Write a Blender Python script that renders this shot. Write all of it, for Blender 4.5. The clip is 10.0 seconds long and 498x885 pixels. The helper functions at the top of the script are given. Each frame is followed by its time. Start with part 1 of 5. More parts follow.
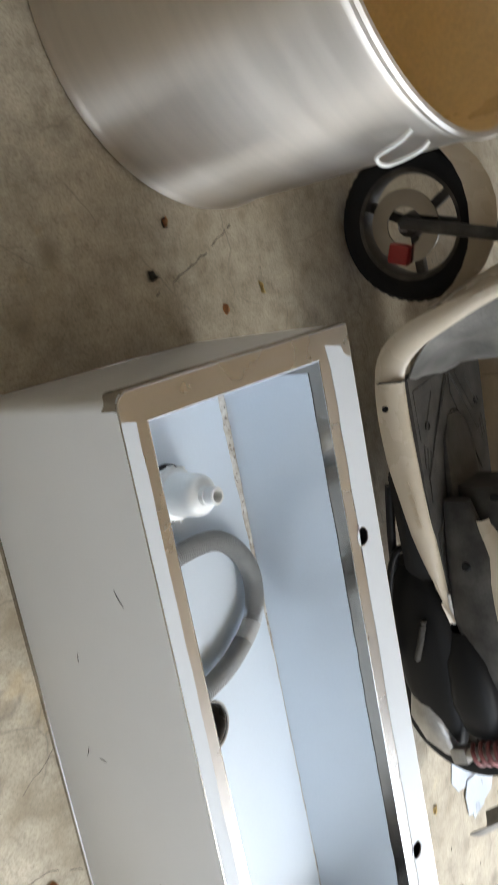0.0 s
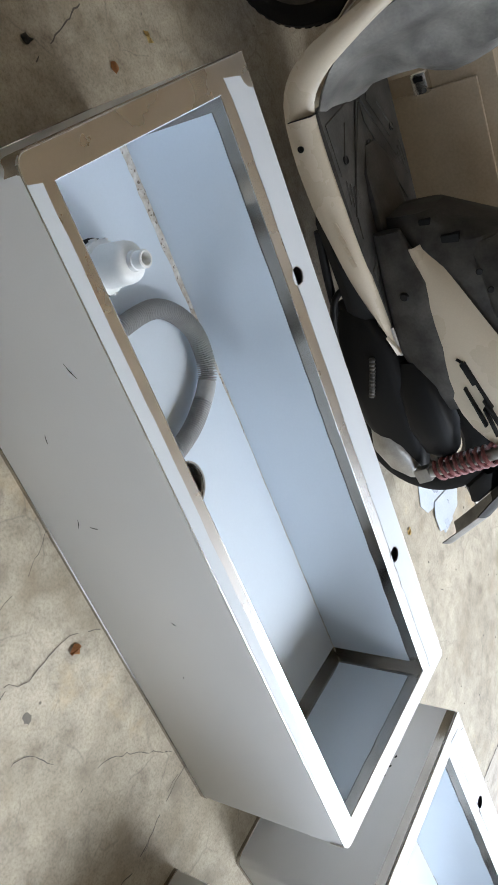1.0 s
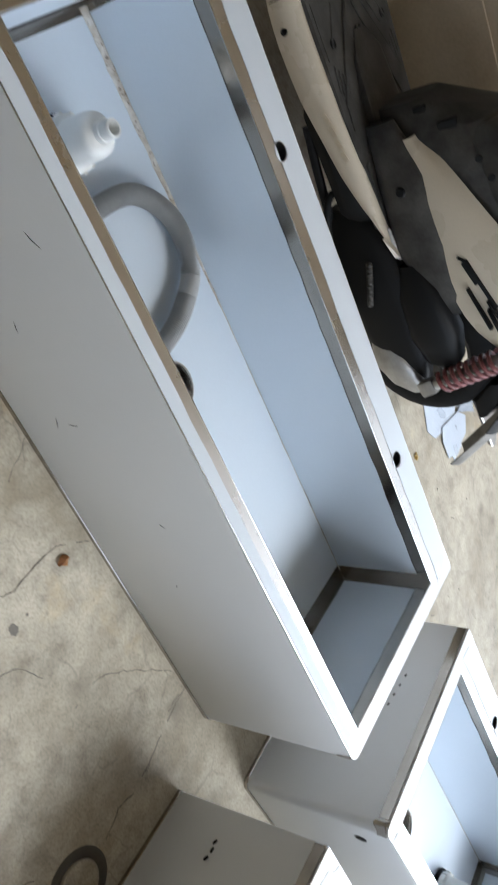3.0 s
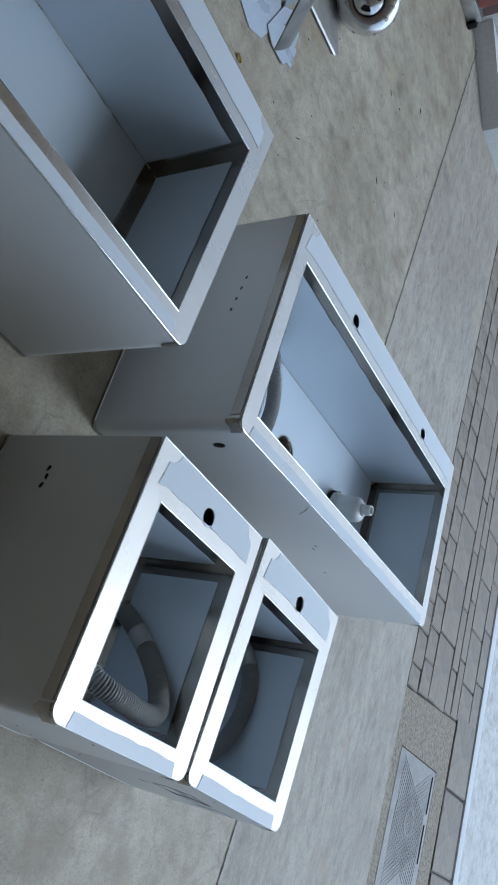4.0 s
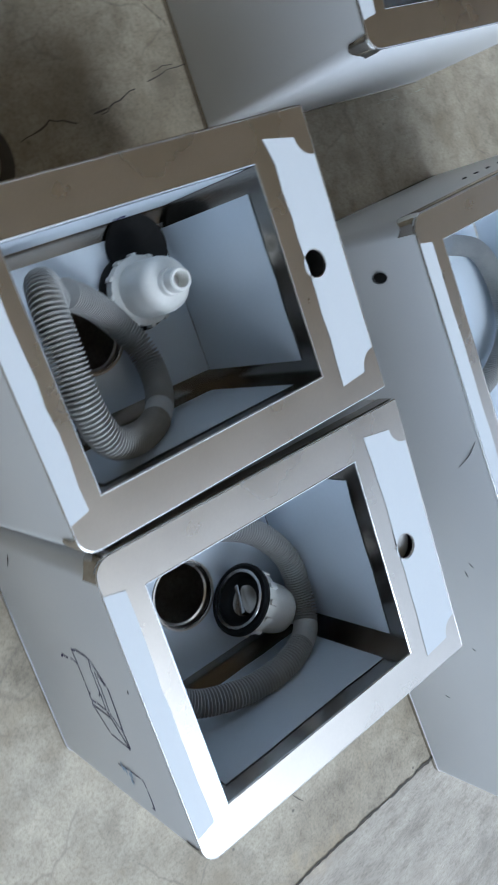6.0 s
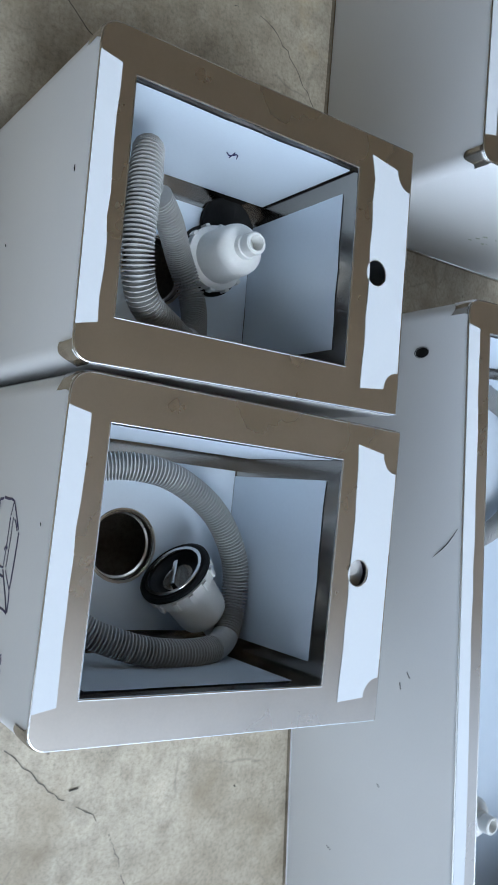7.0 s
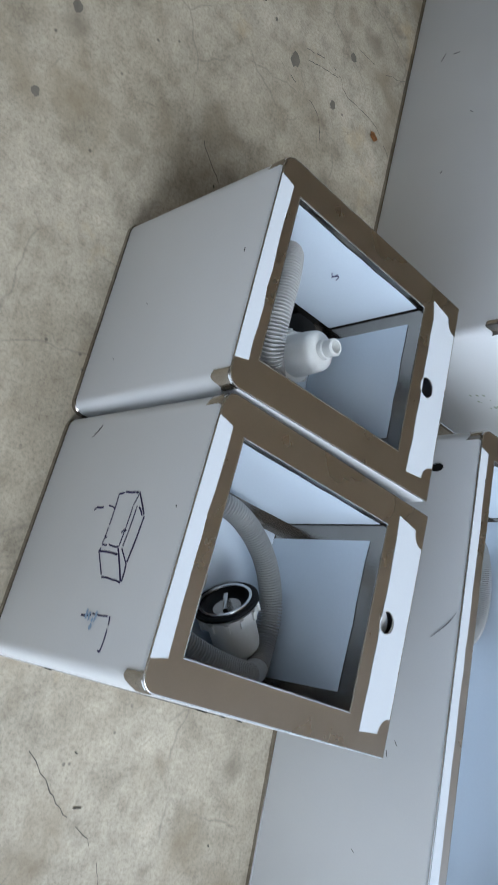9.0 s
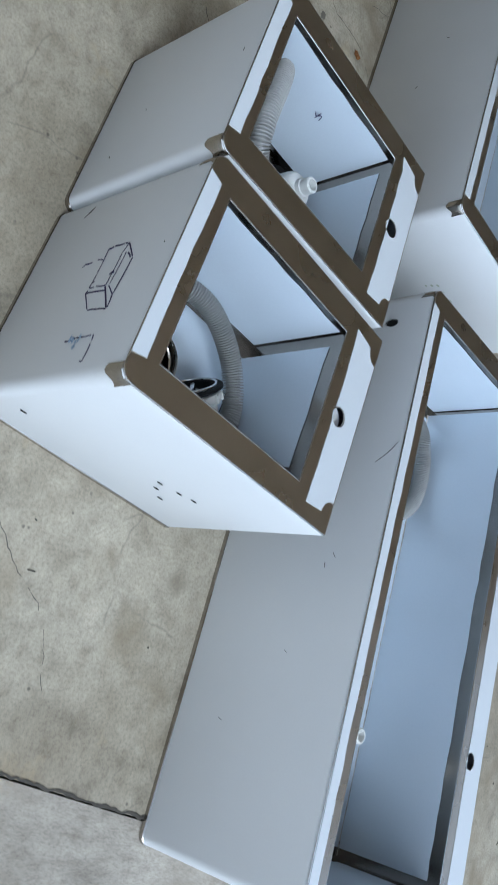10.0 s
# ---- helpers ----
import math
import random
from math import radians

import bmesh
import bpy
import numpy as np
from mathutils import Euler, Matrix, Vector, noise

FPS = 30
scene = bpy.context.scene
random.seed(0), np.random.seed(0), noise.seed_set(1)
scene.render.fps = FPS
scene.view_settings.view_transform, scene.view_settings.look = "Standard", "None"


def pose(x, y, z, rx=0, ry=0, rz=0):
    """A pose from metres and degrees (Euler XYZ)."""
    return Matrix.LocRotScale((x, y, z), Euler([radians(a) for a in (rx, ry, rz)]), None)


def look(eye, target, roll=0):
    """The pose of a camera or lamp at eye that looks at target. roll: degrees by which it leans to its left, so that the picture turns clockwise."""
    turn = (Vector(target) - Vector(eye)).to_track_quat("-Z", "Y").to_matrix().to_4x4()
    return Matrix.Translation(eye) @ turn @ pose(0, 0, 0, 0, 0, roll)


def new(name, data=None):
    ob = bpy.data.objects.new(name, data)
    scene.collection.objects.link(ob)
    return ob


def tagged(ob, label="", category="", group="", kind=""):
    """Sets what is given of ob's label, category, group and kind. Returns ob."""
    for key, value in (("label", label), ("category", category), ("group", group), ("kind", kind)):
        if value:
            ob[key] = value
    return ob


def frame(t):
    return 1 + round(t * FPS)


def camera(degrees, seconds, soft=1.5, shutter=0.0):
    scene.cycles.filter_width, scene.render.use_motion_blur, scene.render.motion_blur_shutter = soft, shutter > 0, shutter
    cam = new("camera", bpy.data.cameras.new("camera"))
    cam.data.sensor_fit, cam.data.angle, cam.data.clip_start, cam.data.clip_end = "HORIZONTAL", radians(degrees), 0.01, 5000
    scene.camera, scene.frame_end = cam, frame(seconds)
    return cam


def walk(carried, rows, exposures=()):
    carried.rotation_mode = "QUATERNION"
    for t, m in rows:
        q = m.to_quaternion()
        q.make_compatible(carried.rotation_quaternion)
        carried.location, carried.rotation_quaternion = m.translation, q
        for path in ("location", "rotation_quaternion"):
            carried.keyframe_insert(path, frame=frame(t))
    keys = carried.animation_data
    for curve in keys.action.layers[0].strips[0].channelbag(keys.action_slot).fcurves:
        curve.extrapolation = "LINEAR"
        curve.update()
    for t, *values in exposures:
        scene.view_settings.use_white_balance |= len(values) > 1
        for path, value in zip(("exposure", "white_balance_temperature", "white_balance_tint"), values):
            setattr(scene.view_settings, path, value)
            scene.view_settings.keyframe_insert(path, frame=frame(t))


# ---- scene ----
cam = camera(34.81, 10.0, shutter=0.2)
PATH = [
    (0, (-0.1833, -0.734, 1.2561), (0.1412, 0.4187, 0.195), 89.50),
    (0.5, (-0.1235, -0.7559, 1.2689), (0.4911, 0.3225, 0.2592), 90.39),
    (1, (-0.1013, -0.7776, 1.2773), (0.6037, 0.268, 0.2926), 89.97),
    (1.5, (-0.0965, -0.786, 1.2703), (0.6249, 0.2412, 0.278), 90.47),
    (2, (-0.1177, -0.7861, 1.2454), (0.5394, 0.2284, 0.1971), 90.30),
    (2.2, (-0.1186, -0.7792, 1.2449), (0.5013, 0.2388, 0.1774), 89.77),
    (3.3, (0.2006, -0.792, 1.2714), (1.0755, 0.1675, 0.3365), 89.37),
    (3.5, (0.2892, -0.8048, 1.2781), (1.2897, 0.0734, 0.3905), 90.40),
    (4, (0.5701, -0.8076, 1.2695), (1.705, -0.0789, 0.4087), 90.54),
    (4.5, (0.8044, -0.8373, 1.2703), (1.9027, -0.0825, 0.3849), 90.21),
    (5, (1.0837, -0.9207, 1.2785), (1.9916, -0.011, 0.3255), 90.38),
    (5.5, (1.34, -0.9044, 1.2281), (2.0054, -0.0123, 0.0785), 90.71),
    (6, (1.5905, -0.9772, 1.1887), (1.9997, -0.1235, -0.1012), 91.71),
    (6.2, (1.7076, -1.018, 1.2021), (1.9895, -0.1613, -0.1195), 91.11),
    (7.3, (2.0583, -1.0487, 1.2128), (1.8279, -0.1095, -0.0619), 88.83),
    (7.5, (2.0998, -1.0956, 1.2198), (1.7808, -0.1637, -0.0411), 87.63),
    (8, (2.1625, -1.1646, 1.2093), (1.6862, -0.2815, -0.037), 83.14),
    (8.5, (2.182, -1.2357, 1.2019), (1.6823, -0.3351, -0.0225), 83.38),
    (9, (2.2678, -1.3265, 1.1961), (1.774, -0.3314, 0.0447), 84.30),
    (9.5, (2.4551, -1.3074, 1.1938), (1.944, -0.2637, 0.094), 87.75),
    (10, (2.6872, -1.2463, 1.221), (2.1018, -0.2086, 0.153), 87.64),
]
EXPOSURES = [(0, 0.90, 6080, 7), (1.0, 0.72, 5800, 7), (2.2, 0.73, 5790, 7), (3.5, 0.08, 5530, 5), (4.0, -0.70, 5020, 3), (4.5, -0.86, 4870, 3), (5.0, -0.77, 4820, 3), (5.5, -0.66, 4930, 3), (6.0, -0.17, 5260, 5), (7.5, -0.03, 5290, 5), (9.0, -0.09, 5430, 6), (10, -0.24, 5220, 4)]
walk(cam, [(t, look(eye, target, roll)) for t, eye, target, roll in PATH],
     exposures=EXPOSURES)

# ---- world and light ----
world = bpy.data.worlds.new("overcast_sky")
scene.world = world
world.use_nodes = True
wn, wl = world.node_tree.nodes, world.node_tree.links
sky = wn.new("ShaderNodeTexSky")
sky.sky_type = "NISHITA"
sky.sun_disc = False
sky.sun_elevation, sky.sun_rotation = radians(51), radians(95)
sky.air_density, sky.dust_density = 1.0, 2.5
haze = wn.new("ShaderNodeHueSaturation")
haze.inputs["Saturation"].default_value = 0.32
wl.new(sky.outputs[0], haze.inputs["Color"])
wl.new(haze.outputs[0], wn["Background"].inputs[0])
wn["Background"].inputs[1].default_value = 0.27
sun = new("sun", bpy.data.lights.new("sun", "SUN"))
sun.data.energy, sun.data.angle, sun.data.color = 1.2, radians(20), (1.0, 0.97, 0.93)
sun.matrix_world = look((10, -0.9, 12.5), (0, 0, 0))


# ---- materials ----
def nodes_of(name):
    m = bpy.data.materials.new(name)
    m.use_nodes = True
    return m, m.node_tree.nodes, m.node_tree.links, m.node_tree.nodes["Principled BSDF"]


def ramp(ns, stops):
    r = ns.new("ShaderNodeValToRGB")
    while len(r.color_ramp.elements) < len(stops):
        r.color_ramp.elements.new(0.5)
    for e, (p, c) in zip(r.color_ramp.elements, stops):
        e.position = p
        e.color = (*c, 1) if len(c) == 3 else c
    return r


def surface(name, base, other=None, rough=0.5, metal=0.0, scale=6.0, fine=90.0, bump=0.05, spread=0.12, stretch=(1, 1, 1), coat=0.0,
            specks=0.0, speck_scale=60.0, speck_colour=(0.05, 0.05, 0.05), rough_var=0.12):
    """Two scales of variation in colour, gloss and relief; specks: share of small dark marks."""
    m, ns, ls, b = nodes_of(name)
    co = ns.new("ShaderNodeTexCoord")
    mp = ns.new("ShaderNodeMapping")
    mp.inputs["Scale"].default_value = stretch
    ls.new(co.outputs["Object"], mp.inputs[0])
    big, small = ns.new("ShaderNodeTexNoise"), ns.new("ShaderNodeTexNoise")
    for n, s, d in ((big, scale, 5.0), (small, fine, 3.0)):
        n.inputs["Scale"].default_value, n.inputs["Detail"].default_value = s, d
        ls.new(mp.outputs[0], n.inputs["Vector"])
    other = other or tuple(max(0.0, v * (1 - 2.2 * spread)) for v in base)
    r1 = ramp(ns, ((0.32, other), (0.68, base)))
    ls.new(big.outputs[0], r1.inputs[0])
    mix = ns.new("ShaderNodeMix")
    mix.data_type, mix.blend_type = "RGBA", "MULTIPLY"
    mix.inputs[0].default_value = 1.0
    r2 = ramp(ns, ((0.3, (1 - spread,) * 3), (0.7, (1.0,) * 3)))
    ls.new(small.outputs[0], r2.inputs[0])
    ls.new(r1.outputs[0], mix.inputs[6]), ls.new(r2.outputs[0], mix.inputs[7])
    out = mix.outputs[2]
    if specks:
        v = ns.new("ShaderNodeTexNoise")
        v.inputs["Scale"].default_value, v.inputs["Detail"].default_value = speck_scale, 1.0
        ls.new(co.outputs["Object"], v.inputs["Vector"])
        r3 = ramp(ns, ((0.72 - specks, (0, 0, 0)), (0.75 - specks, (1, 1, 1))))
        ls.new(v.outputs[0], r3.inputs[0])
        m2 = ns.new("ShaderNodeMix")
        m2.data_type = "RGBA"
        ls.new(r3.outputs[0], m2.inputs[0]), ls.new(out, m2.inputs[6])
        m2.inputs[7].default_value = (*speck_colour, 1)
        out = m2.outputs[2]
    ls.new(out, b.inputs["Base Color"])
    rr = ns.new("ShaderNodeMapRange")
    rr.inputs[3].default_value, rr.inputs[4].default_value = max(0.02, rough - rough_var), min(1.0, rough + rough_var)
    ls.new(big.outputs[0], rr.inputs[0]), ls.new(rr.outputs[0], b.inputs["Roughness"])
    b.inputs["Metallic"].default_value = metal
    b.inputs["Coat Weight"].default_value = coat
    if bump:
        bp = ns.new("ShaderNodeBump")
        bp.inputs["Strength"].default_value, bp.inputs["Distance"].default_value = bump, 0.004
        ls.new(small.outputs[0], bp.inputs["Height"]), ls.new(bp.outputs[0], b.inputs["Normal"])
    return m


def concrete(name, light, dark, stain, crack=0.0, streak=(1, 1, 1)):
    """Trowelled concrete: cloudy tone, brown stains, pits and hairline crazing."""
    m, ns, ls, b = nodes_of(name)
    co = ns.new("ShaderNodeTexCoord")
    mp = ns.new("ShaderNodeMapping")
    mp.inputs["Scale"].default_value = streak
    ls.new(co.outputs["Object"], mp.inputs[0])

    def tex(scale, detail, src=mp.outputs[0], rough=0.6):
        n = ns.new("ShaderNodeTexNoise")
        n.inputs["Scale"].default_value, n.inputs["Detail"].default_value, n.inputs["Roughness"].default_value = scale, detail, rough
        ls.new(src, n.inputs["Vector"])
        return n

    def blend(kind, fac, a, c):
        x = ns.new("ShaderNodeMix")
        x.data_type, x.blend_type = "RGBA", kind
        if isinstance(fac, float):
            x.inputs[0].default_value = fac
        else:
            ls.new(fac, x.inputs[0])
        ls.new(a, x.inputs[6])
        if isinstance(c, tuple):
            x.inputs[7].default_value = (*c, 1)
        else:
            ls.new(c, x.inputs[7])
        return x.outputs[2]

    cloud, mid, grit, blot = tex(1.7, 6), tex(9, 8, rough=0.7), tex(150, 6, rough=0.75), tex(4.2, 4, co.outputs["Object"])
    patch = tex(22, 6, rough=0.65)
    r = ramp(ns, ((0.3, dark), (0.7, light)))
    ls.new(cloud.outputs[0], r.inputs[0])
    col = r.outputs[0]
    r = ramp(ns, ((0.30, (0.52, 0.505, 0.48)), (0.47, (0.86, 0.855, 0.845)), (0.62, (1, 1, 1))))
    ls.new(mid.outputs[0], r.inputs[0])
    col = blend("MULTIPLY", 0.85, col, r.outputs[0])
    r = ramp(ns, ((0.34, (0.60, 0.585, 0.57)), (0.5, (0.92, 0.92, 0.915)), (0.64, (1.08, 1.08, 1.08))))
    ls.new(grit.outputs[0], r.inputs[0])
    col = blend("MULTIPLY", 0.8, col, r.outputs[0])
    r = ramp(ns, ((0.33, (0.72, 0.705, 0.68)), (0.46, (0.95, 0.945, 0.94)), (0.66, (1.12, 1.12, 1.12))))
    ls.new(patch.outputs[0], r.inputs[0])
    col = blend("MULTIPLY", 0.8, col, r.outputs[0])
    r = ramp(ns, ((0.54, (0, 0, 0)), (0.74, (0.75, 0.75, 0.75))))
    ls.new(blot.outputs[0], r.inputs[0])
    col = blend("MIX", r.outputs[0], col, stain)
    r = ramp(ns, ((0.60, (0, 0, 0)), (0.72, (0.35, 0.35, 0.35))))
    ls.new(tex(3.1, 5, co.outputs["Object"], 0.7).outputs[0], r.inputs[0])
    col = blend("MIX", r.outputs[0], col, (1.05 * light[0], 0.86 * light[1], 0.55 * light[2]))
    pits = ns.new("ShaderNodeTexVoronoi")
    pits.inputs["Scale"].default_value = 26
    ls.new(co.outputs["Object"], pits.inputs["Vector"])
    r = ramp(ns, ((0.05, (1, 1, 1)), (0.12, (0, 0, 0))))
    ls.new(pits.outputs["Distance"], r.inputs[0])
    gate = ramp(ns, ((0.56, (0, 0, 0)), (0.62, (0.75, 0.75, 0.75))))
    ls.new(tex(11, 2, co.outputs["Object"]).outputs[0], gate.inputs[0])
    f = blend("MULTIPLY", 1.0, r.outputs[0], gate.outputs[0])
    col = blend("MIX", f, col, (0.07, 0.06, 0.05))
    spots = ns.new("ShaderNodeTexVoronoi")
    spots.inputs["Scale"].default_value = 5.5
    sw = tex(14, 3, co.outputs["Object"])
    off = ns.new("ShaderNodeMix")
    off.data_type = "VECTOR"
    off.inputs[0].default_value = 0.05
    ls.new(co.outputs["Object"], off.inputs[4]), ls.new(sw.outputs["Color"], off.inputs[5])
    ls.new(off.outputs[1], spots.inputs["Vector"])
    r = ramp(ns, ((0.05, (0.8, 0.8, 0.8)), (0.2, (0, 0, 0))))
    ls.new(spots.outputs["Distance"], r.inputs[0])
    gate = ramp(ns, ((0.46, (0, 0, 0)), (0.53, (0.85, 0.85, 0.85))))
    ls.new(tex(2.3, 3, co.outputs["Object"]).outputs[0], gate.inputs[0])
    f = blend("MULTIPLY", 1.0, r.outputs[0], gate.outputs[0])
    col = blend("MIX", f, col, tuple(0.55 * v for v in dark))
    if crack:
        warp = tex(3.0, 4, co.outputs["Object"])
        add = ns.new("ShaderNodeMix")
        add.data_type = "VECTOR"
        add.inputs[0].default_value = 0.12
        ls.new(co.outputs["Object"], add.inputs[4]), ls.new(warp.outputs["Color"], add.inputs[5])
        cells = ns.new("ShaderNodeTexVoronoi")
        cells.feature = "DISTANCE_TO_EDGE"
        cells.inputs["Scale"].default_value = 5.5
        ls.new(add.outputs[1], cells.inputs["Vector"])
        r = ramp(ns, ((0.0, (1, 1, 1)), (0.016, (0, 0, 0))))
        ls.new(cells.outputs["Distance"], r.inputs[0])
        gate = ramp(ns, ((0.5, (0, 0, 0)), (0.56, (crack, crack, crack))))
        ls.new(tex(5.5, 4, co.outputs["Object"]).outputs[0], gate.inputs[0])
        f = blend("MULTIPLY", 1.0, r.outputs[0], gate.outputs[0])
        col = blend("MIX", f, col, (0.09, 0.08, 0.07))
    ls.new(col, b.inputs["Base Color"])
    rr = ns.new("ShaderNodeMapRange")
    rr.inputs[3].default_value, rr.inputs[4].default_value = 0.45, 0.85
    ls.new(mid.outputs[0], rr.inputs[0]), ls.new(rr.outputs[0], b.inputs["Roughness"])
    bp = ns.new("ShaderNodeBump")
    bp.inputs["Strength"].default_value, bp.inputs["Distance"].default_value = 0.25, 0.004
    ls.new(mid.outputs[0], bp.inputs["Height"]), ls.new(bp.outputs[0], b.inputs["Normal"])
    return m


M_FLOOR = concrete("floor_concrete", (0.53, 0.48, 0.38), (0.32, 0.275, 0.20), (0.22, 0.175, 0.11), crack=0.35)
M_APRON = concrete("apron_concrete", (0.48, 0.435, 0.365), (0.36, 0.32, 0.262), (0.28, 0.24, 0.185), streak=(1.9, 0.7, 1))
M_ROAD = concrete("road_concrete", (0.72, 0.71, 0.68), (0.6, 0.59, 0.56), (0.5, 0.48, 0.44))
M_STONE = concrete("paver_stone", (0.34, 0.285, 0.22), (0.20, 0.165, 0.125), (0.17, 0.14, 0.1))
M_PEBBLE = surface("pebble_wash", (0.42, 0.36, 0.27), (0.2, 0.16, 0.11), rough=0.8, scale=70, fine=160, bump=0.6, spread=0.3)
M_CRACK = surface("crack_dirt", (0.085, 0.075, 0.06), rough=0.95, scale=20)
M_HAIR = surface("hairline_crack", (0.13, 0.115, 0.095), (0.08, 0.07, 0.06), rough=0.95, scale=20)
M_FILM = surface("white_film", (0.655, 0.66, 0.66), (0.605, 0.61, 0.61), rough=0.34, scale=2.2, fine=260, bump=0.012, spread=0.02, rough_var=0.03)
# basin film: the blue of the sky light is mixed into its colour
M_INNER = surface("sky_tinted_film", (0.66, 0.72, 0.785), (0.63, 0.69, 0.755), rough=0.36, metal=0.25, scale=2.5, fine=200, bump=0.008, spread=0.02, rough_var=0.03)
M_STRIP = surface("film_strip", (0.63, 0.66, 0.69), (0.615, 0.645, 0.675), rough=0.30, scale=3, fine=240, bump=0.015, spread=0.015, rough_var=0.02)
M_STEEL = surface("satin_steel", (0.60, 0.55, 0.485), (0.54, 0.495, 0.435), rough=0.28, metal=1.0, scale=9, fine=320, bump=0.02, spread=0.03, rough_var=0.05)
# satin steel once more, darker: dim reflections are put into its colour
M_DARK_STEEL = surface("dark_steel", (0.44, 0.415, 0.38), (0.34, 0.315, 0.285), rough=0.18, metal=1.0, scale=7, fine=260, bump=0.015, spread=0.04, rough_var=0.06)
M_SEAM = surface("dirty_sealant", (0.68, 0.67, 0.63), (0.42, 0.37, 0.30), rough=0.55, scale=60, fine=220, bump=0.25, spread=0.15, specks=0.08, speck_scale=150, speck_colour=(0.16, 0.13, 0.10))
M_DRUM = surface("drum_steel", (0.76, 0.71, 0.65), (0.7, 0.655, 0.6), rough=0.42, metal=1.0, scale=3, fine=240, bump=0.0, spread=0.04, stretch=(1, 1, 14))
for n in (M_DRUM.node_tree.nodes["Principled BSDF"],):
    n.inputs["Anisotropic"].default_value, n.inputs["Roughness"].default_value = 0.85, 0.4
    tangent = M_DRUM.node_tree.nodes.new("ShaderNodeTangent")
    n.inputs["Anisotropic Rotation"].default_value = 0.25
    tangent.direction_type, tangent.axis = "RADIAL", "Z"
    M_DRUM.node_tree.links.new(tangent.outputs[0], n.inputs["Tangent"])
# drum inside: warm reflected light is put into the amber colour
M_DRUM_IN = surface("warm_lit_inside", (0.9, 0.72, 0.42), (0.82, 0.62, 0.33), rough=0.3, scale=4, fine=90, bump=0.03)
M_WHITEP = surface("white_plastic", (0.76, 0.76, 0.73), rough=0.38, scale=20, fine=200, bump=0.02, spread=0.04)
M_HOSE = surface("grey_hose", (0.40, 0.40, 0.385), (0.34, 0.34, 0.33), rough=0.45, scale=30, fine=200, bump=0.03, spread=0.08)
M_BLACK = surface("black_plastic", (0.0045, 0.0045, 0.0047), rough=0.55, scale=12, fine=160, bump=0.08, spread=0.15)
M_RUBBER = surface("tyre_rubber", (0.013, 0.013, 0.013), rough=0.75, scale=16, fine=120, bump=0.2, spread=0.2)
M_DARKP = surface("worn_dark_plastic", (0.085, 0.08, 0.072), (0.03, 0.028, 0.026), rough=0.5, scale=14, fine=150, bump=0.1, spread=0.2)
M_GREYP = surface("scuffed_grey_plastic", (0.2, 0.19, 0.172), (0.065, 0.062, 0.056), rough=0.4, scale=11, fine=140, bump=0.12, spread=0.2)
M_CREAM = surface("cream_paint", (0.55, 0.48, 0.37), (0.5, 0.435, 0.335), rough=0.28, scale=5, fine=240, bump=0.015, spread=0.05, coat=0.35)
M_RED = surface("red_paint", (0.38, 0.03, 0.03), rough=0.35, scale=10, fine=150, bump=0.05)
M_SPRING = surface("faded_red_spring", (0.22, 0.06, 0.06), (0.13, 0.045, 0.045), rough=0.5, scale=30, fine=150, bump=0.1)
M_ALLOY = surface("cast_alloy", (0.5, 0.49, 0.47), (0.3, 0.29, 0.27), rough=0.42, metal=0.9, scale=14, fine=160, bump=0.1)
M_LENS = surface("clear_lens", (0.5, 0.5, 0.44), rough=0.12, scale=8, fine=60, bump=0.1, coat=0.6)
M_SHADE_WALL = surface("shade_wall", (0.40, 0.36, 0.30), (0.33, 0.295, 0.245), rough=0.8, scale=1.2, fine=40, bump=0.08)
# for walls out of view, toned by how much light they bounce
M_BOUNCE_WALL = surface("bounce_wall", (0.56, 0.52, 0.45), (0.46, 0.42, 0.36), rough=0.8, scale=1.2, fine=40, bump=0.08)
M_CEIL = surface("ceiling_sheet", (0.68, 0.575, 0.42), (0.60, 0.50, 0.36), rough=0.7, scale=0.8, fine=20, bump=0.05)
M_WHITEW = surface("white_wall", (0.74, 0.74, 0.72), (0.66, 0.66, 0.64), rough=0.75, scale=2.5, fine=60, bump=0.1)
M_INK = surface("blue_ink", (0.018, 0.012, 0.09), rough=0.5)
M_SMEAR = surface("green_smear", (0.50, 0.53, 0.44), (0.38, 0.42, 0.33), rough=0.6)
M_BLUESMUDGE = surface("blue_smudge", (0.40, 0.54, 0.72), rough=0.6)
M_LEAF = surface("dry_leaf", (0.42, 0.2, 0.06), (0.3, 0.12, 0.04), rough=0.7, scale=60, fine=200)
M_YELLEAF = surface("yellow_leaf", (0.62, 0.45, 0.16), rough=0.7, scale=60, fine=200)
M_SPOT = surface("oil_spot", (0.17, 0.15, 0.12), (0.12, 0.105, 0.085), rough=0.6, scale=30, fine=160)
M_IRON = surface("weathered_cover", (0.36, 0.345, 0.32), (0.24, 0.225, 0.21), rough=0.6, metal=0.2, scale=9, fine=110, bump=0.3, spread=0.2)
M_RUST = surface("rust_red_paint", (0.26, 0.085, 0.06), (0.17, 0.06, 0.045), rough=0.6, scale=8, fine=120, bump=0.15)
M_PLATE = surface("bright_sheet", (0.56, 0.6, 0.66), (0.48, 0.52, 0.58), rough=0.3, metal=0.35, scale=8, fine=140, bump=0.04)
M_TAN = surface("tan_steel", (0.6, 0.52, 0.40), (0.46, 0.37, 0.26), rough=0.4, metal=0.35, scale=4, fine=140, bump=0.05, spread=0.12)
M_TIP = surface("worn_silver_paint", (0.5, 0.48, 0.43), (0.3, 0.28, 0.25), rough=0.4, metal=0.6, scale=30, fine=200, bump=0.05)
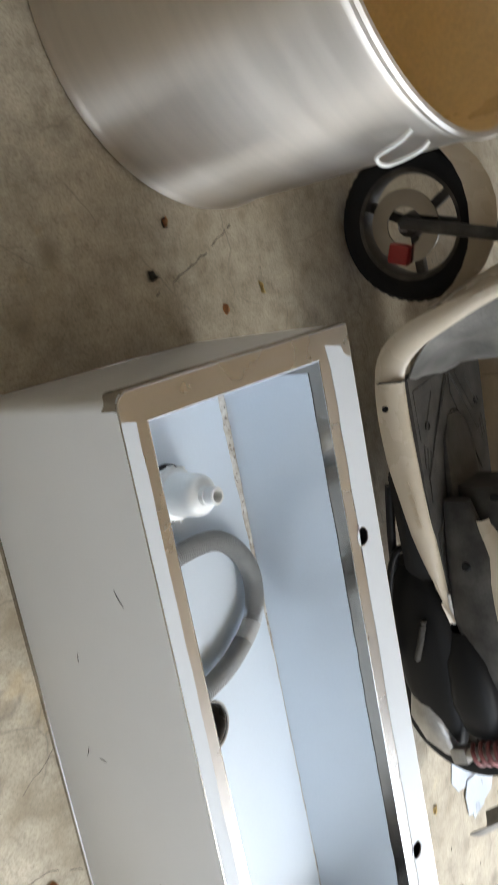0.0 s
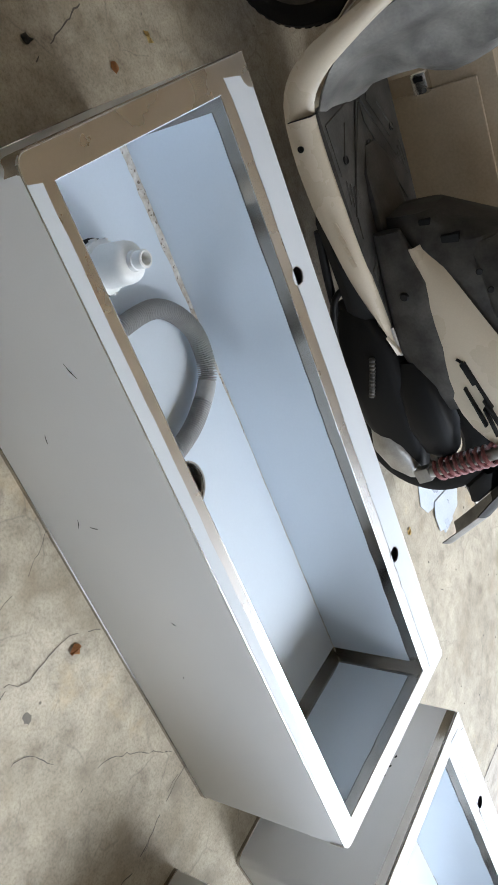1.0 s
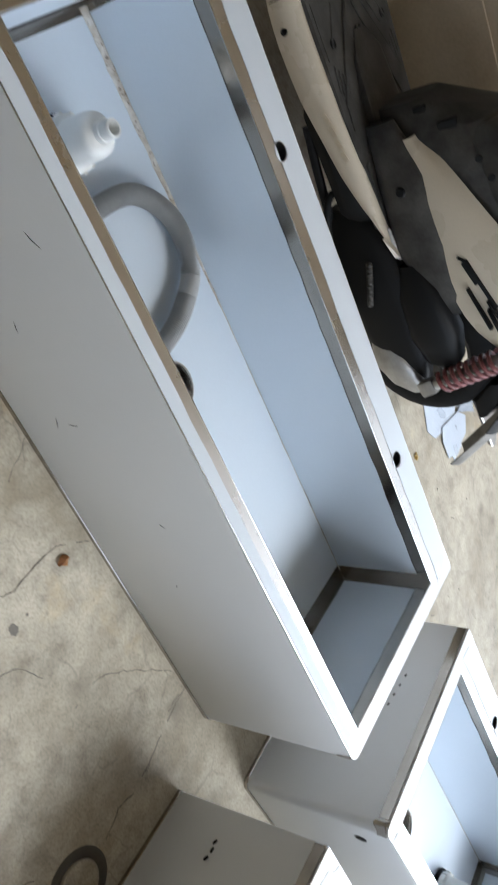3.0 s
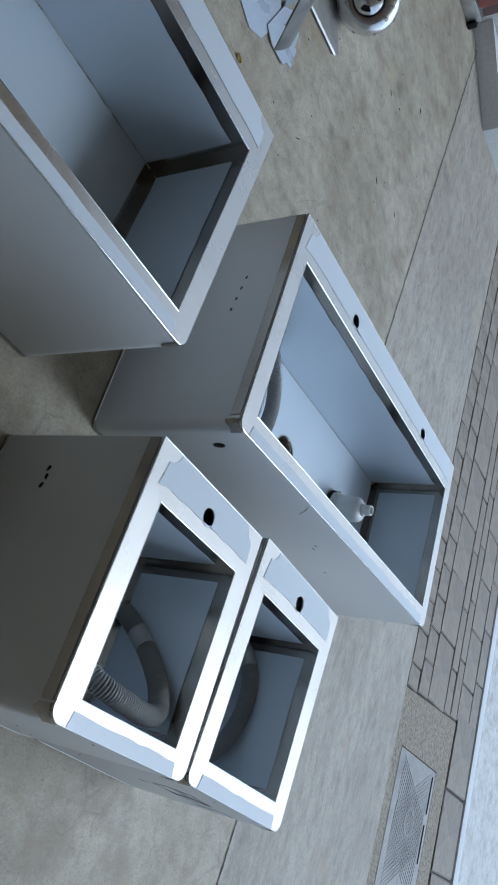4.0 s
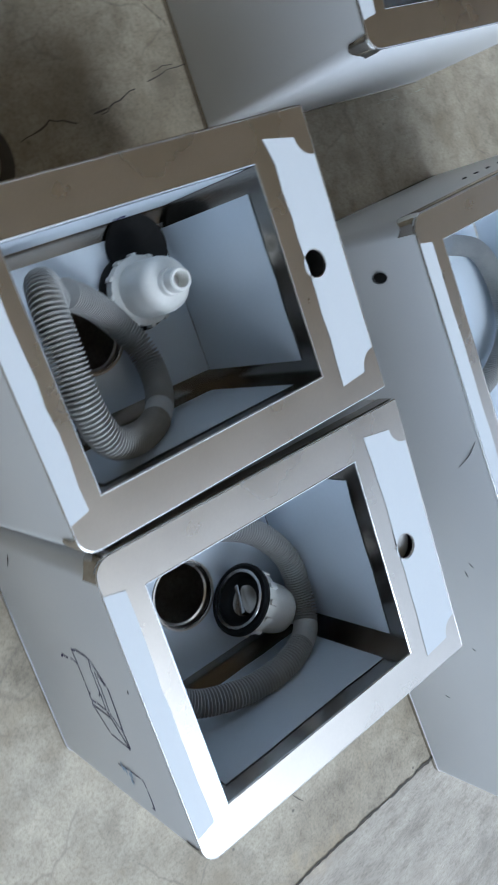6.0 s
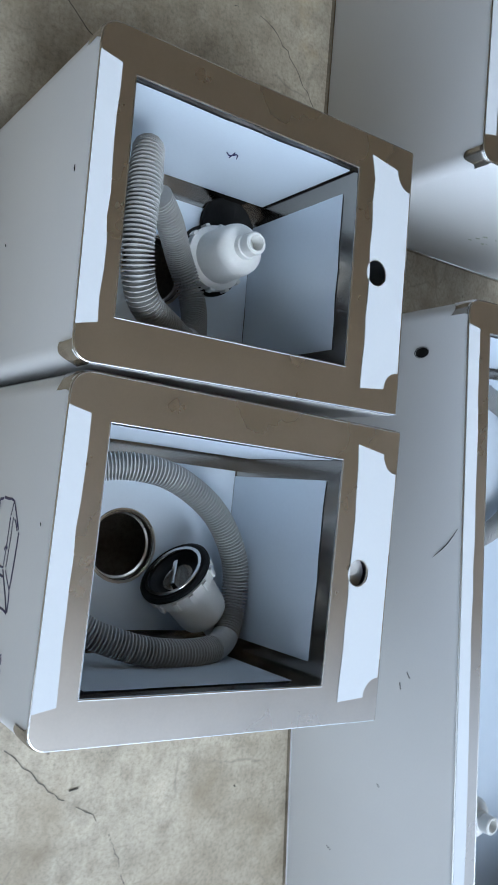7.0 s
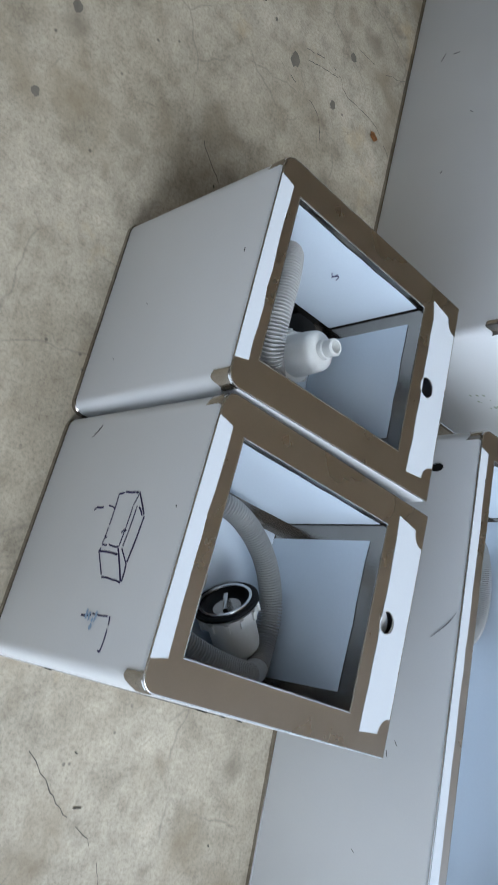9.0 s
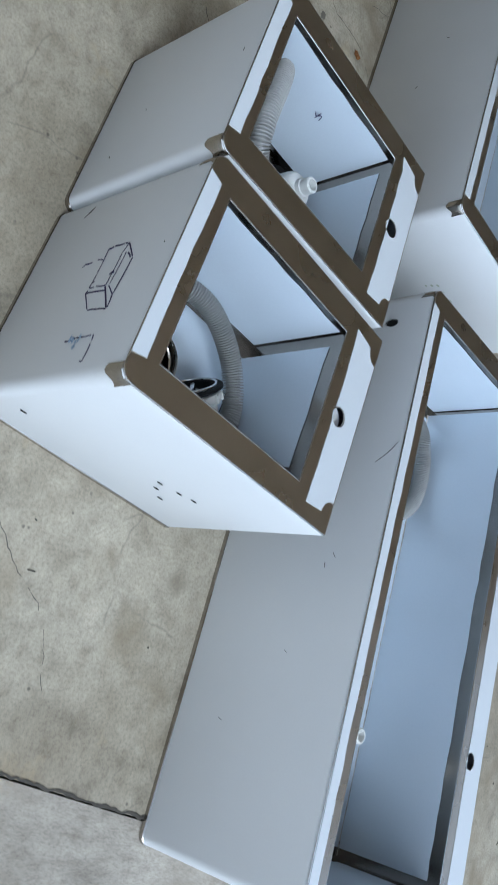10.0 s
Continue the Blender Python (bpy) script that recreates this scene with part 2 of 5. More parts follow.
M_CHROME = surface("polished_alloy", (0.74, 0.74, 0.73), (0.6, 0.6, 0.59), rough=0.22, metal=1.0, scale=12, fine=140, bump=0.05)

for m in (M_BLACK, M_RUBBER, M_DARKP):
    m.node_tree.nodes["Principled BSDF"].inputs["Specular IOR Level"].default_value = 0.22


# ---- mesh helpers ----
def part(name, bm, material, parent=None, label="", smooth=True):
    me = bpy.data.meshes.new(name)
    bm.normal_update()
    bm.to_mesh(me)
    bm.free()
    for p in me.polygons:
        p.use_smooth = smooth
    if smooth:
        me.set_sharp_from_angle(angle=radians(38))
    me.materials.append(material)
    ob = new(name, me)
    if parent:
        ob.parent = parent
    if label:
        tagged(ob, label)
    return ob


def thing(name, label, category, group="", m=None):
    ob = new(name)
    ob.empty_display_size = 0.1
    if m is not None:
        ob.matrix_world = m
    return tagged(ob, label, category, group)


def box(bm, x0, x1, y0, y1, z0, z1, bevel=0.0, m=None):
    made = bmesh.ops.create_cube(bm, size=1.0)["verts"]
    for v in made:
        v.co = Vector((x0 + (v.co.x + 0.5) * (x1 - x0), y0 + (v.co.y + 0.5) * (y1 - y0), z0 + (v.co.z + 0.5) * (z1 - z0)))
    if bevel:
        edges = list({e for v in made for e in v.link_edges})
        out = bmesh.ops.bevel(bm, geom=edges, offset=bevel, segments=2, affect="EDGES", profile=0.6)
        made = list({v for f in out["faces"] for v in f.verts} | {v for v in made if v.is_valid})
    if m is not None:
        bmesh.ops.transform(bm, matrix=m, verts=made)
    return bm


def circle(cx, cy, r, n=32, start=0.0):
    return [(cx + r * math.cos(start + 2 * math.pi * i / n), cy + r * math.sin(start + 2 * math.pi * i / n)) for i in range(n)]


def rounded(x0, y0, x1, y1, radii, n=6):
    """Outline of a rectangle with its own radius at each corner: front-left, front-right, back-right, back-left."""
    out = []
    for (cx, cy, sx, sy, a0), r in zip(((x0, y0, 1, 1, 180), (x1, y0, -1, 1, 270), (x1, y1, -1, -1, 0), (x0, y1, 1, -1, 90)), radii):
        if r <= 0:
            out.append((cx, cy))
            continue
        for i in range(n + 1):
            a = radians(a0 + 90 * i / n)
            out.append((cx + sx * r + r * math.cos(a), cy + sy * r + r * math.sin(a)))
    return out


def plate(bm, outline, holes=(), z=0.0, thick=0.002, m=None):
    """A flat sheet with real holes and an edge of its thickness, lying from z - thick up to z."""
    fresh, edges = [], []
    for loop in (outline, *holes):
        vs = [bm.verts.new((x, y, z)) for x, y in loop]
        fresh += vs
        edges += [bm.edges.new((a, b)) for a, b in zip(vs, vs[1:] + vs[:1])]
    faces = [g for g in bmesh.ops.triangle_fill(bm, edges=edges, use_beauty=True, use_dissolve=False, normal=(0, 0, 1))["geom"] if isinstance(g, bmesh.types.BMFace)]
    for f in faces:
        f.normal_update()
        if f.normal.z < 0:
            f.normal_flip()
    low = bmesh.ops.extrude_face_region(bm, geom=faces)["geom"]
    lows = [g for g in low if isinstance(g, bmesh.types.BMVert)]
    for v in fresh:
        v.co.z -= thick
    for f in faces:
        if f.is_valid:
            f.normal_flip()
    if m is not None:
        bmesh.ops.transform(bm, matrix=m, verts=fresh + lows)
    return bm


def lathe(bm, profile, n=32, m=None, closed=False):
    """Turns a profile of (radius, height) round z."""
    rings = []
    for r, z in profile:
        rings.append([bm.verts.new((r * math.cos(2 * math.pi * i / n), r * math.sin(2 * math.pi * i / n), z)) for i in range(n)])
    pairs = list(zip(rings, rings[1:])) + ([(rings[-1], rings[0])] if closed else [])
    for a, b in pairs:
        for i in range(n):
            j = (i + 1) % n
            bm.faces.new((a[i], a[j], b[j], b[i]))
    if m is not None:
        bmesh.ops.transform(bm, matrix=m, verts=[v for ring in rings for v in ring])
    return bm


def spline(points, step=0.01):
    """Points at even steps along a smooth line through the given points."""
    pts = [Vector(p) for p in points]
    pts = [2 * pts[0] - pts[1]] + pts + [2 * pts[-1] - pts[-2]]
    dense = []
    for a, b, c, d in zip(pts, pts[1:], pts[2:], pts[3:]):
        for k in range(24):
            t = k / 24
            dense.append(0.5 * (2 * b + (c - a) * t + (2 * a - 5 * b + 4 * c - d) * t * t + (3 * b - a - 3 * c + d) * t ** 3))
    dense.append(pts[-2])
    out, left = [dense[0]], step
    for a, b in zip(dense, dense[1:]):
        seg = (b - a).length
        while seg >= left > 0:
            a = a + (b - a) * (left / seg)
            out.append(a)
            seg -= left
            left = step
        left -= seg
    return out


def sweep(bm, line, radius, n=12, caps=True, squash=(1, 1), up=(0, 0, 1)):
    """A tube along a line; radius is a number or a function of the index."""
    rings, side = [], None
    for i, p in enumerate(line):
        d = (line[min(i + 1, len(line) - 1)] - line[max(i - 1, 0)]).normalized()
        side = (side - d * side.dot(d)).normalized() if side else d.cross(Vector(up) if abs(d.dot(Vector(up))) < 0.95 else Vector((1, 0, 0))).normalized()
        over = side.cross(d)
        r = radius(i) if callable(radius) else radius
        rings.append([bm.verts.new(p + side * (r * squash[0] * math.cos(2 * math.pi * k / n)) + over * (r * squash[1] * math.sin(2 * math.pi * k / n))) for k in range(n)])
    for a, b in zip(rings, rings[1:]):
        for k in range(n):
            j = (k + 1) % n
            bm.faces.new((a[k], a[j], b[j], b[k]))
    if caps:
        bm.faces.new(rings[0][::-1]), bm.faces.new(rings[-1])
    return bm


def tube(bm, points, radius, n=12, step=0.01):
    return sweep(bm, spline(points, step), radius, n)


def loft(bm, rings, caps=True, close=True):
    """Skins a row of cross-sections that have the same number of points."""
    vs = [[bm.verts.new(p) for p in ring] for ring in rings]
    n = len(vs[0])
    for a, b in zip(vs, vs[1:]):
        for k in range(n if close else n - 1):
            j = (k + 1) % n
            bm.faces.new((a[k], a[j], b[j], b[k]))
    if caps:
        bm.faces.new(vs[0][::-1]), bm.faces.new(vs[-1])
    bmesh.ops.recalc_face_normals(bm, faces=bm.faces[:])
    return bm


def strip(bm, points, width, z, seed=0, gaps=0.0):
    """A thin uneven line on the ground."""
    rnd = random.Random(seed)
    line = spline([(*p, z) for p in points], 0.012)
    line = [p + Vector((rnd.uniform(-1, 1), rnd.uniform(-1, 1), 0)) * 0.0028 for p in line]
    rows = []
    for i, p in enumerate(line):
        d = (line[min(i + 1, len(line) - 1)] - line[max(i - 1, 0)]).normalized()
        s = Vector((-d.y, d.x, 0)) * width * rnd.uniform(0.25, 0.75)
        rows.append((bm.verts.new(p - s), bm.verts.new(p + s)))
    skip = 0
    for a, b in zip(rows, rows[1:]):
        skip = rnd.randint(1, 4) if gaps and skip <= 0 and rnd.random() < gaps else skip - 1
        if skip <= 0:
            bm.faces.new((a[0], b[0], b[1], a[1]))
    return bm


# ---- the setting ----
def slab(name, x0, x1, y0, y1, z0, z1, material, label, category="wall", bevel=0.0):
    return tagged(part(name, box(bmesh.new(), x0, x1, y0, y1, z0, z1, bevel), material, None, label, smooth=False), label, category, kind="structure")


JOINT = lambda y: 2.832 + 0.045 * y  # the joint between the workshop floor and the apron


def ground_piece(name, outline, z, thick, material, label, category):
    bm = plate(bmesh.new(), outline, (), z, thick)
    return tagged(part(name, bm, material, None, label, smooth=False), label, category, kind="structure")


FLOOR = ground_piece("floor", [(-4, -4.2), (JOINT(-4.2), -4.2), (JOINT(3.32), 3.32), (JOINT(3.32), 6), (-4, 6)], 0.0, 0.15, M_FLOOR,
                     "stained cracked grey concrete workshop floor", "floor")
APRON = ground_piece("apron", [(JOINT(-9) + 0.004, -9), (4.093, -9), (3.833, 3.32), (JOINT(3.32) + 0.004, 3.32)], -0.002, 0.15, M_APRON,
                     "brushed grey concrete apron outside the workshop", "pavement")
BED = ground_piece("paving_bed", [(3.888, -9), (5.05, -9), (5.05, 9), (3.888, 9)], -0.012, 0.1, M_CRACK, "dark dirt bed under the stone pavers", "pavement")
ROAD = ground_piece("road", [(5.052, -60), (120, -60), (120, 60), (5.052, 60)], -0.012, 0.1, M_ROAD, "pale bright concrete road", "road")
GROUND = ground_piece("ground", [(-120, -120), (120, -120), (120, 120), (-120, 120)], -0.2, 0.3, M_APRON, "grey ground around the workshop", "ground")
# west and north walls are unseen, added to bounce light indoors
slab("unseen_wall_west", -4.2, -4.0, -4.2, 6, 0, 3.4, M_BOUNCE_WALL, "unseen back wall added to bounce light indoors")
# out of view: added, its length keeps light off the sink fronts
slab("unseen_wall_south", -4.2, 3.0, -4.4, -4.2, 0, 3.4, M_SHADE_WALL, "unseen side wall added to shade the sink fronts")
slab("unseen_wall_north", -4.2, 1.0, 6.0, 6.2, 0, 3.4, M_BOUNCE_WALL, "unseen side wall added to bounce light indoors")
slab("ceiling", -4.2, 3.13, -4.4, 6.2, 3.4, 3.5, M_CEIL, "brown sheet workshop ceiling", "ceiling")
slab("wall_boundary", 2.85, 4.8, 3.31, 3.51, -0.1, 1.3, M_WHITEW, "white painted boundary wall beside the apron")


# ---- the steel sinks ----
TOP, BASIN = 0.405, 0.152


def sink(label, m, size, opening, taps, drain, group, marks=(), front_hole=None, seed=1, corner=0.030, weld=0.0):
    """A trough sink of folded sheet steel: skirt to the floor, flange with tap holes, basin, and the protective film left on it."""
    rnd = random.Random(seed)
    L, W = size
    x0, x1, y0, y1 = opening
    s = thing("sink", label, "sink", group, m)
    # skirt: four sides, the front corners rounded, open below
    out = rounded(0, 0, L, W, (0.024, 0.022, 0.003, 0.003), 6)
    ring_z = ((0.003, 0.0), (0.0, 0.006), (0.0, TOP - 0.010), (0.0015, TOP - 0.005), (0.005, TOP - 0.0022))
    bm = bmesh.new()
    loops = []
    for inset, z in ring_z:
        loops.append([bm.verts.new((min(max(x, inset), L - inset), min(max(y, inset), W - inset), z)) for x, y in out])
    inner = [bm.verts.new((min(max(x, 0.004), L - 0.004), min(max(y, 0.004), W - 0.004), 0.0)) for x, y in out]
    for a, b in zip([inner] + loops, loops):
        for k in range(len(out)):
            j = (k + 1) % len(out)
            bm.faces.new((a[k], a[j], b[j], b[k]))
    part("skirt", bm, M_FILM, s)
    # bare fold at the floor; the dark floor it mirrors is in its colour
    bm = bmesh.new()
    a = [bm.verts.new((x - 0.0016 if x < L / 2 else x + 0.0016, y - 0.0016 if y < W / 2 else y + 0.0016, 0.0)) for x, y in out]
    b = [bm.verts.new((v.co.x, v.co.y, 0.009)) for v in a]
    c = [bm.verts.new((x, y, 0.0105)) for x, y in out]
    for p, q in ((a, b), (b, c)):
        for k in range(len(out)):
            j = (k + 1) % len(out)
            bm.faces.new((p[k], p[j], q[j], q[k]))
    part("base_edge", bm, M_DARK_STEEL, s, "bare steel edge at the floor, dark reflection in its colour")
    # bare band below the rim of the left end, and bare corner pieces; the darker steel stands for dim reflections
    bm = bmesh.new()
    box(bm, -0.0016, 0.0, 0.028, W - 0.004, 0.012 if L > 1.5 else TOP - 0.030, TOP - 0.006)
    part("bare_band", bm, M_STEEL if L > 1.5 else M_DARK_STEEL, s, "bare brushed steel band under the rim", smooth=False)
    for cx, r, a0 in ((0.0, 0.024, 180), (L, 0.022, 270)):
        bm = bmesh.new()
        sx = 1 if cx == 0 else -1
        rows = []
        for i in range(9):
            a = radians(a0 + 90 * i / 8)
            px, py = cx + sx * r + (r + 0.0014) * math.cos(a), r + (r + 0.0014) * math.sin(a)
            dip = TOP - 0.034 - 0.006 * math.sin(i * 0.8)
            rows.append((bm.verts.new((px, py, dip)), bm.verts.new((px, py, TOP - 0.008)), bm.verts.new((px + sx * 0.002, py + 0.002, TOP - 0.003))))
        for a, b in zip(rows, rows[1:]):
            bm.faces.new((a[0], b[0], b[1], a[1])), bm.faces.new((a[1], b[1], b[2], a[2]))
        part("bare_corner", bm, M_DARK_STEEL, s, "bare ground-down weld corner")
    # flange
    tap_r = 0.0175
    holes = [circle(tx, ty, tap_r, 28) for tx, ty in taps]
    bm = plate(bmesh.new(), rounded(0.0012, 0.0012, L - 0.0012, W - 0.0012, (0.023, 0.021, 0.002, 0.002), 6), [rounded(x0, y0, x1, y1, (0.004,) * 4, 3)] + holes, TOP, 0.0022)
    part("flange", bm, M_STEEL, s, "bare brushed stainless flange", smooth=False)
    # turned-down lip of the opening, in polished metal that stands for its highlight
    bm = bmesh.new()
    for (ax, ay), (bx, by) in zip(((x0, y0), (x1, y0), (x1, y1), (x0, y1)), ((x1, y0), (x1, y1), (x0, y1), (x0, y0))):
        sweep(bm, [Vector((ax, ay, TOP - 0.0012)), Vector((bx, by, TOP - 0.0012))], 0.0016, 8)
    part("lip", bm, M_CHROME, s, "thin turned edge of the opening, highlight put in as polished metal")
    # rolled outer edge; a polished bead carries the bright line of light
    bm = bmesh.new()
    edge = [Vector((x, y, TOP - 0.0016)) for x, y in rounded(0.0014, 0.0014, L - 0.0014, W - 0.0014, (0.023, 0.021, 0.002, 0.002), 6)]
    sweep(bm, edge + edge[:1], 0.0017, 8)
    part("rolled_edge", bm, M_CHROME, s, "thin rolled edge of the flange, highlight put in as polished metal")
    # basin walls and bottom in bare steel
    bm = bmesh.new()
    rect = ((x0, y0), (x1, y0), (x1, y1), (x0, y1))
    top = [bm.verts.new((x, y, TOP - 0.002)) for x, y in rect]
    low = [bm.verts.new((x, y, BASIN)) for x, y in rect]
    for k in range(4):
        j = (k + 1) % 4
        bm.faces.new((top[j], top[k], low[k], low[j]))
    part("basin_wall", bm, M_DARK_STEEL, s, "bare welded steel basin corners", smooth=False)
    dx, dy = drain
    bm = plate(bmesh.new(), [(x0, y0), (x1, y0), (x1, y1), (x0, y1)], [circle(dx, dy, 0.050, 40)], BASIN, 0.002)
    part("basin_bottom", bm, M_DARK_STEEL, s, smooth=False)
    # film left on the faces of the basin, cut back from the welds
    def film(a, b, w, h, edges, wide=0.026):
        """A film sheet over the wall from a, along b (w wide, h high), set in by the edges: start, end, low, high."""
        a, along = Vector(a), (Vector(b) - Vector(a)).normalized()
        inward = Vector((0, 0, 1)).cross(along)
        bm = bmesh.new()
        n = max(6, int(w / 0.04))
        rows = []
        for i in range(n + 1):
            u = edges[0] + (w - edges[0] - edges[1]) * i / n
            zl, zh = edges[2] + rnd.uniform(-1, 1) * 0.0015, h - edges[3] + rnd.uniform(-1, 1) * 0.0015
            rows.append([bm.verts.new(a + along * u + inward * (0.0014 + (0.0004 if z not in (zl, zh) else 0)) + Vector((0, 0, z))) for z in (zl, zl + 0.01, (zl + zh) / 2, zh - 0.01, zh)])
        for p, q in zip(rows, rows[1:]):
            for k in range(4):
                bm.faces.new((p[k], q[k], q[k + 1], p[k + 1]))
        part("film_sheet", bm, M_INNER, s, "pale protective film on the basin wall, sky light in its blue tint")
    dep = TOP - BASIN
    film((x1, y1, BASIN), (x0, y1, BASIN), x1 - x0, dep, (0.026, corner, 0.002, 0.030))
    film((x0, y1, BASIN), (x0, y0, BASIN), y1 - y0, dep, (0.004, 0.004, 0.006 + 0.8 * corner, 0.014))
    film((x1, y0, BASIN), (x1, y1, BASIN), y1 - y0, dep, (0.020, 0.028, 0.026, 0.030))
    film((x0, y0, BASIN), (x1, y0, BASIN), x1 - x0, dep, (0.004, 0.020, 0.010, 0.030))
    bm = plate(bmesh.new(), [(x0 + 0.020, y0 + 0.006), (x1 - 0.030, y0 + 0.008), (x1 - 0.027, y1 - 0.002), (x0 + 0.022, y1 - 0.002)], [circle(dx, dy, 0.0545, 40)], BASIN + 0.0012, 0.0008)
    part("film_sheet", bm, M_INNER, s, "pale protective film on the basin bottom, sky light in its blue tint", smooth=False)
    bm = lathe(bmesh.new(), [(0.0555, 0.0), (0.0545, 0.0012), (0.0525, 0.0012), (0.0505, -0.002), (0.0495, -0.004), (0.049, -0.012), (0.046, -0.036 if L > 1 else -0.014)], 40, pose(dx, dy, BASIN + 0.0012))
    part("drain_ring", bm, M_STEEL, s, "pressed steel edge of the drain hole")
    # sealant line along the bottom of the basin
    if weld:
        bm = bmesh.new()
        sweep(bm, [Vector((x0 + 0.01 + (x1 - x0 - 0.02) * i / 90, y1 - 0.002 - weld * 1.1 * max(0, 1 - i / 42) + rnd.uniform(-0.001, 0.001), BASIN + 0.0015)) for i in range(91)], lambda i: (0.0014 + weld * 1.75 * max(0, 1 - i / 42) ** 0.8) * rnd.uniform(0.82, 1.15), 8, True, (1.0, 0.4))
        part("sealant", bm, M_SEAM, s, "dirty sealant line along the basin")
    # white film on the flange: a strip at the front, a notched piece at the back
    n = max(10, int(L / 0.04))
    front = [(0.040 + (L - 0.080) * i / n, 0.0008) for i in range(n + 1)]
    back = [(0.046 + (L - 0.092) * i / n, 0.027 + rnd.uniform(-1, 1) * 0.0015) for i in range(n, -1, -1)]
    bm = plate(bmesh.new(), front + back, (), TOP + 0.001, 0.0008)
    part("front_film", bm, M_STRIP, s, "white protective film strip with torn edges", smooth=False)
    bx0, bx1, by0, by1 = 0.036, L - 0.034, y1 + 0.030, W - 0.004
    notch = 0.026
    left = [(bx0 + notch * math.cos(radians(a)), by1 - notch * math.sin(radians(a))) for a in range(0, 91, 15)]
    right = [(bx1 - notch * math.cos(radians(a)), by1 - notch * math.sin(radians(a))) for a in range(90, -1, -15)]
    low_edge = [(bx0 - 0.008 + (bx1 - bx0 + 0.012) * i / n, by0 + rnd.uniform(-1, 1) * 0.0016 - (0.006 if i in (0,) else 0)) for i in range(n + 1)]
    outline = low_edge + right + left
    bm = plate(bmesh.new(), outline, [circle(tx, ty, tap_r + 0.0012, 28) for tx, ty in taps], TOP + 0.001, 0.0008)
    part("back_film", bm, M_STRIP, s, "white protective film piece with rounded notches", smooth=False)
    # scratches and knocks
    for pts, w in marks:
        bm = bmesh.new()
        line = spline(pts, 0.004)
        sweep(bm, line, lambda i: w * (0.35 + 0.65 * math.sin(math.pi * min(1, (i + 0.5) / len(line)))), 5)
        part("scratch", bm, M_BLACK, s, "short dark scratch in the film")
    if front_hole:
        bm = lathe(bmesh.new(), [(0.0001, 0.0), (0.010, 0.0), (0.0125, -0.0015), (0.0135, 0.0)], 18, pose(front_hole[0], -0.0012, front_hole[1], 90, 0, 0) @ Matrix.Diagonal((0.7, 1.2, 1, 1)))
        part("slot", bm, M_BLACK, s, "small dark slot in the skirt")
    return s


A_AT = pose(-0.0620, -0.0570, 0, 0, 0, 0.00)
B_AT = pose(1.6616, -0.0682, 0, 0, 0, 2.87)
C_AT = pose(1.4779, -0.7075, 0, 0, 0, 0.04)
D_AT = pose(1.8723, -0.7040, 0, 0, 0, -1.68)


def front_marks(pairs):
    return [([(x, -0.0004, z), (x + dx * 0.5, -0.0006, z + dz * 0.4), (x + dx, -0.0004, z + dz)], 0.0007) for x, z, dx, dz in pairs]


A_OB = sink("long white-filmed stainless trough sink standing on the floor", A_AT, (1.497, 0.576), (0.050, 1.447, 0.049, 0.473), ((0.403, 0.513), (1.109, 0.516),),
     (0.727, 0.249), "steel sinks on the floor",
     front_marks(((0.30, 0.30, 0.03, 0.016), (0.45, 0.155, -0.02, 0.006), (0.62, 0.12, 0.022, -0.012), (0.635, 0.145, 0.004, 0.022), (0.86, 0.23, 0.008, 0.012), (1.02, 0.18, 0.008, -0.006))), None, 1, 0.022, 0.006)
sink("white-filmed stainless trough sink of middle length", B_AT, (1.215, 0.570), (0.050, 1.169, 0.052, 0.466), ((0.329, 0.511), (0.893, 0.510),),
     (0.561, 0.248), "steel sinks on the floor",
     front_marks(((0.36, 0.395, 0.05, -0.05), (0.60, 0.30, 0.012, 0.01), (0.62, 0.285, 0.015, 0.004), (0.8, 0.24, 0.006, 0.01), (0.95, 0.12, 0.005, 0.015)))
     + [([(-0.0005, 0.30 + 0.03 * k, 0.28 + 0.004 * k), (-0.0008, 0.31 + 0.03 * k, 0.284 + 0.004 * k)], 0.0022) for k in range(4)], (0.077, 0.311), 2, 0.012, 0.001)
SKETCH = [[(0.151, 0.229), (0.148, 0.244), (0.149, 0.27), (0.15, 0.279)], [(0.151, 0.229), (0.203, 0.229), (0.227, 0.226)], [(0.238, 0.224), (0.228, 0.227), (0.228, 0.244), (0.231, 0.269)],
          [(0.238, 0.224), (0.242, 0.274)], [(0.238, 0.224), (0.275, 0.251)], [(0.275, 0.251), (0.277, 0.275), (0.281, 0.3)], [(0.233, 0.269), (0.243, 0.276), (0.281, 0.3)],
          [(0.231, 0.269), (0.169, 0.273), (0.15, 0.279)], [(0.15, 0.279), (0.186, 0.307)], [(0.186, 0.307), (0.255, 0.299), (0.28, 0.301)],
          [(0.17, 0.283), (0.233, 0.278), (0.255, 0.3)], [(0.172, 0.288), (0.187, 0.302)], [(0.176, 0.176), (0.171, 0.181), (0.171, 0.202)], [(0.169, 0.212), (0.174, 0.23)],
          [(0.218, 0.227), (0.214, 0.237)], [(0.21, 0.265), (0.205, 0.27), (0.21, 0.276)], [(0.326, 0.258), (0.326, 0.299)], [(0.326, 0.299), (0.343, 0.302), (0.373, 0.301), (0.373, 0.29)],
          [(0.33, 0.231), (0.327, 0.258)]]
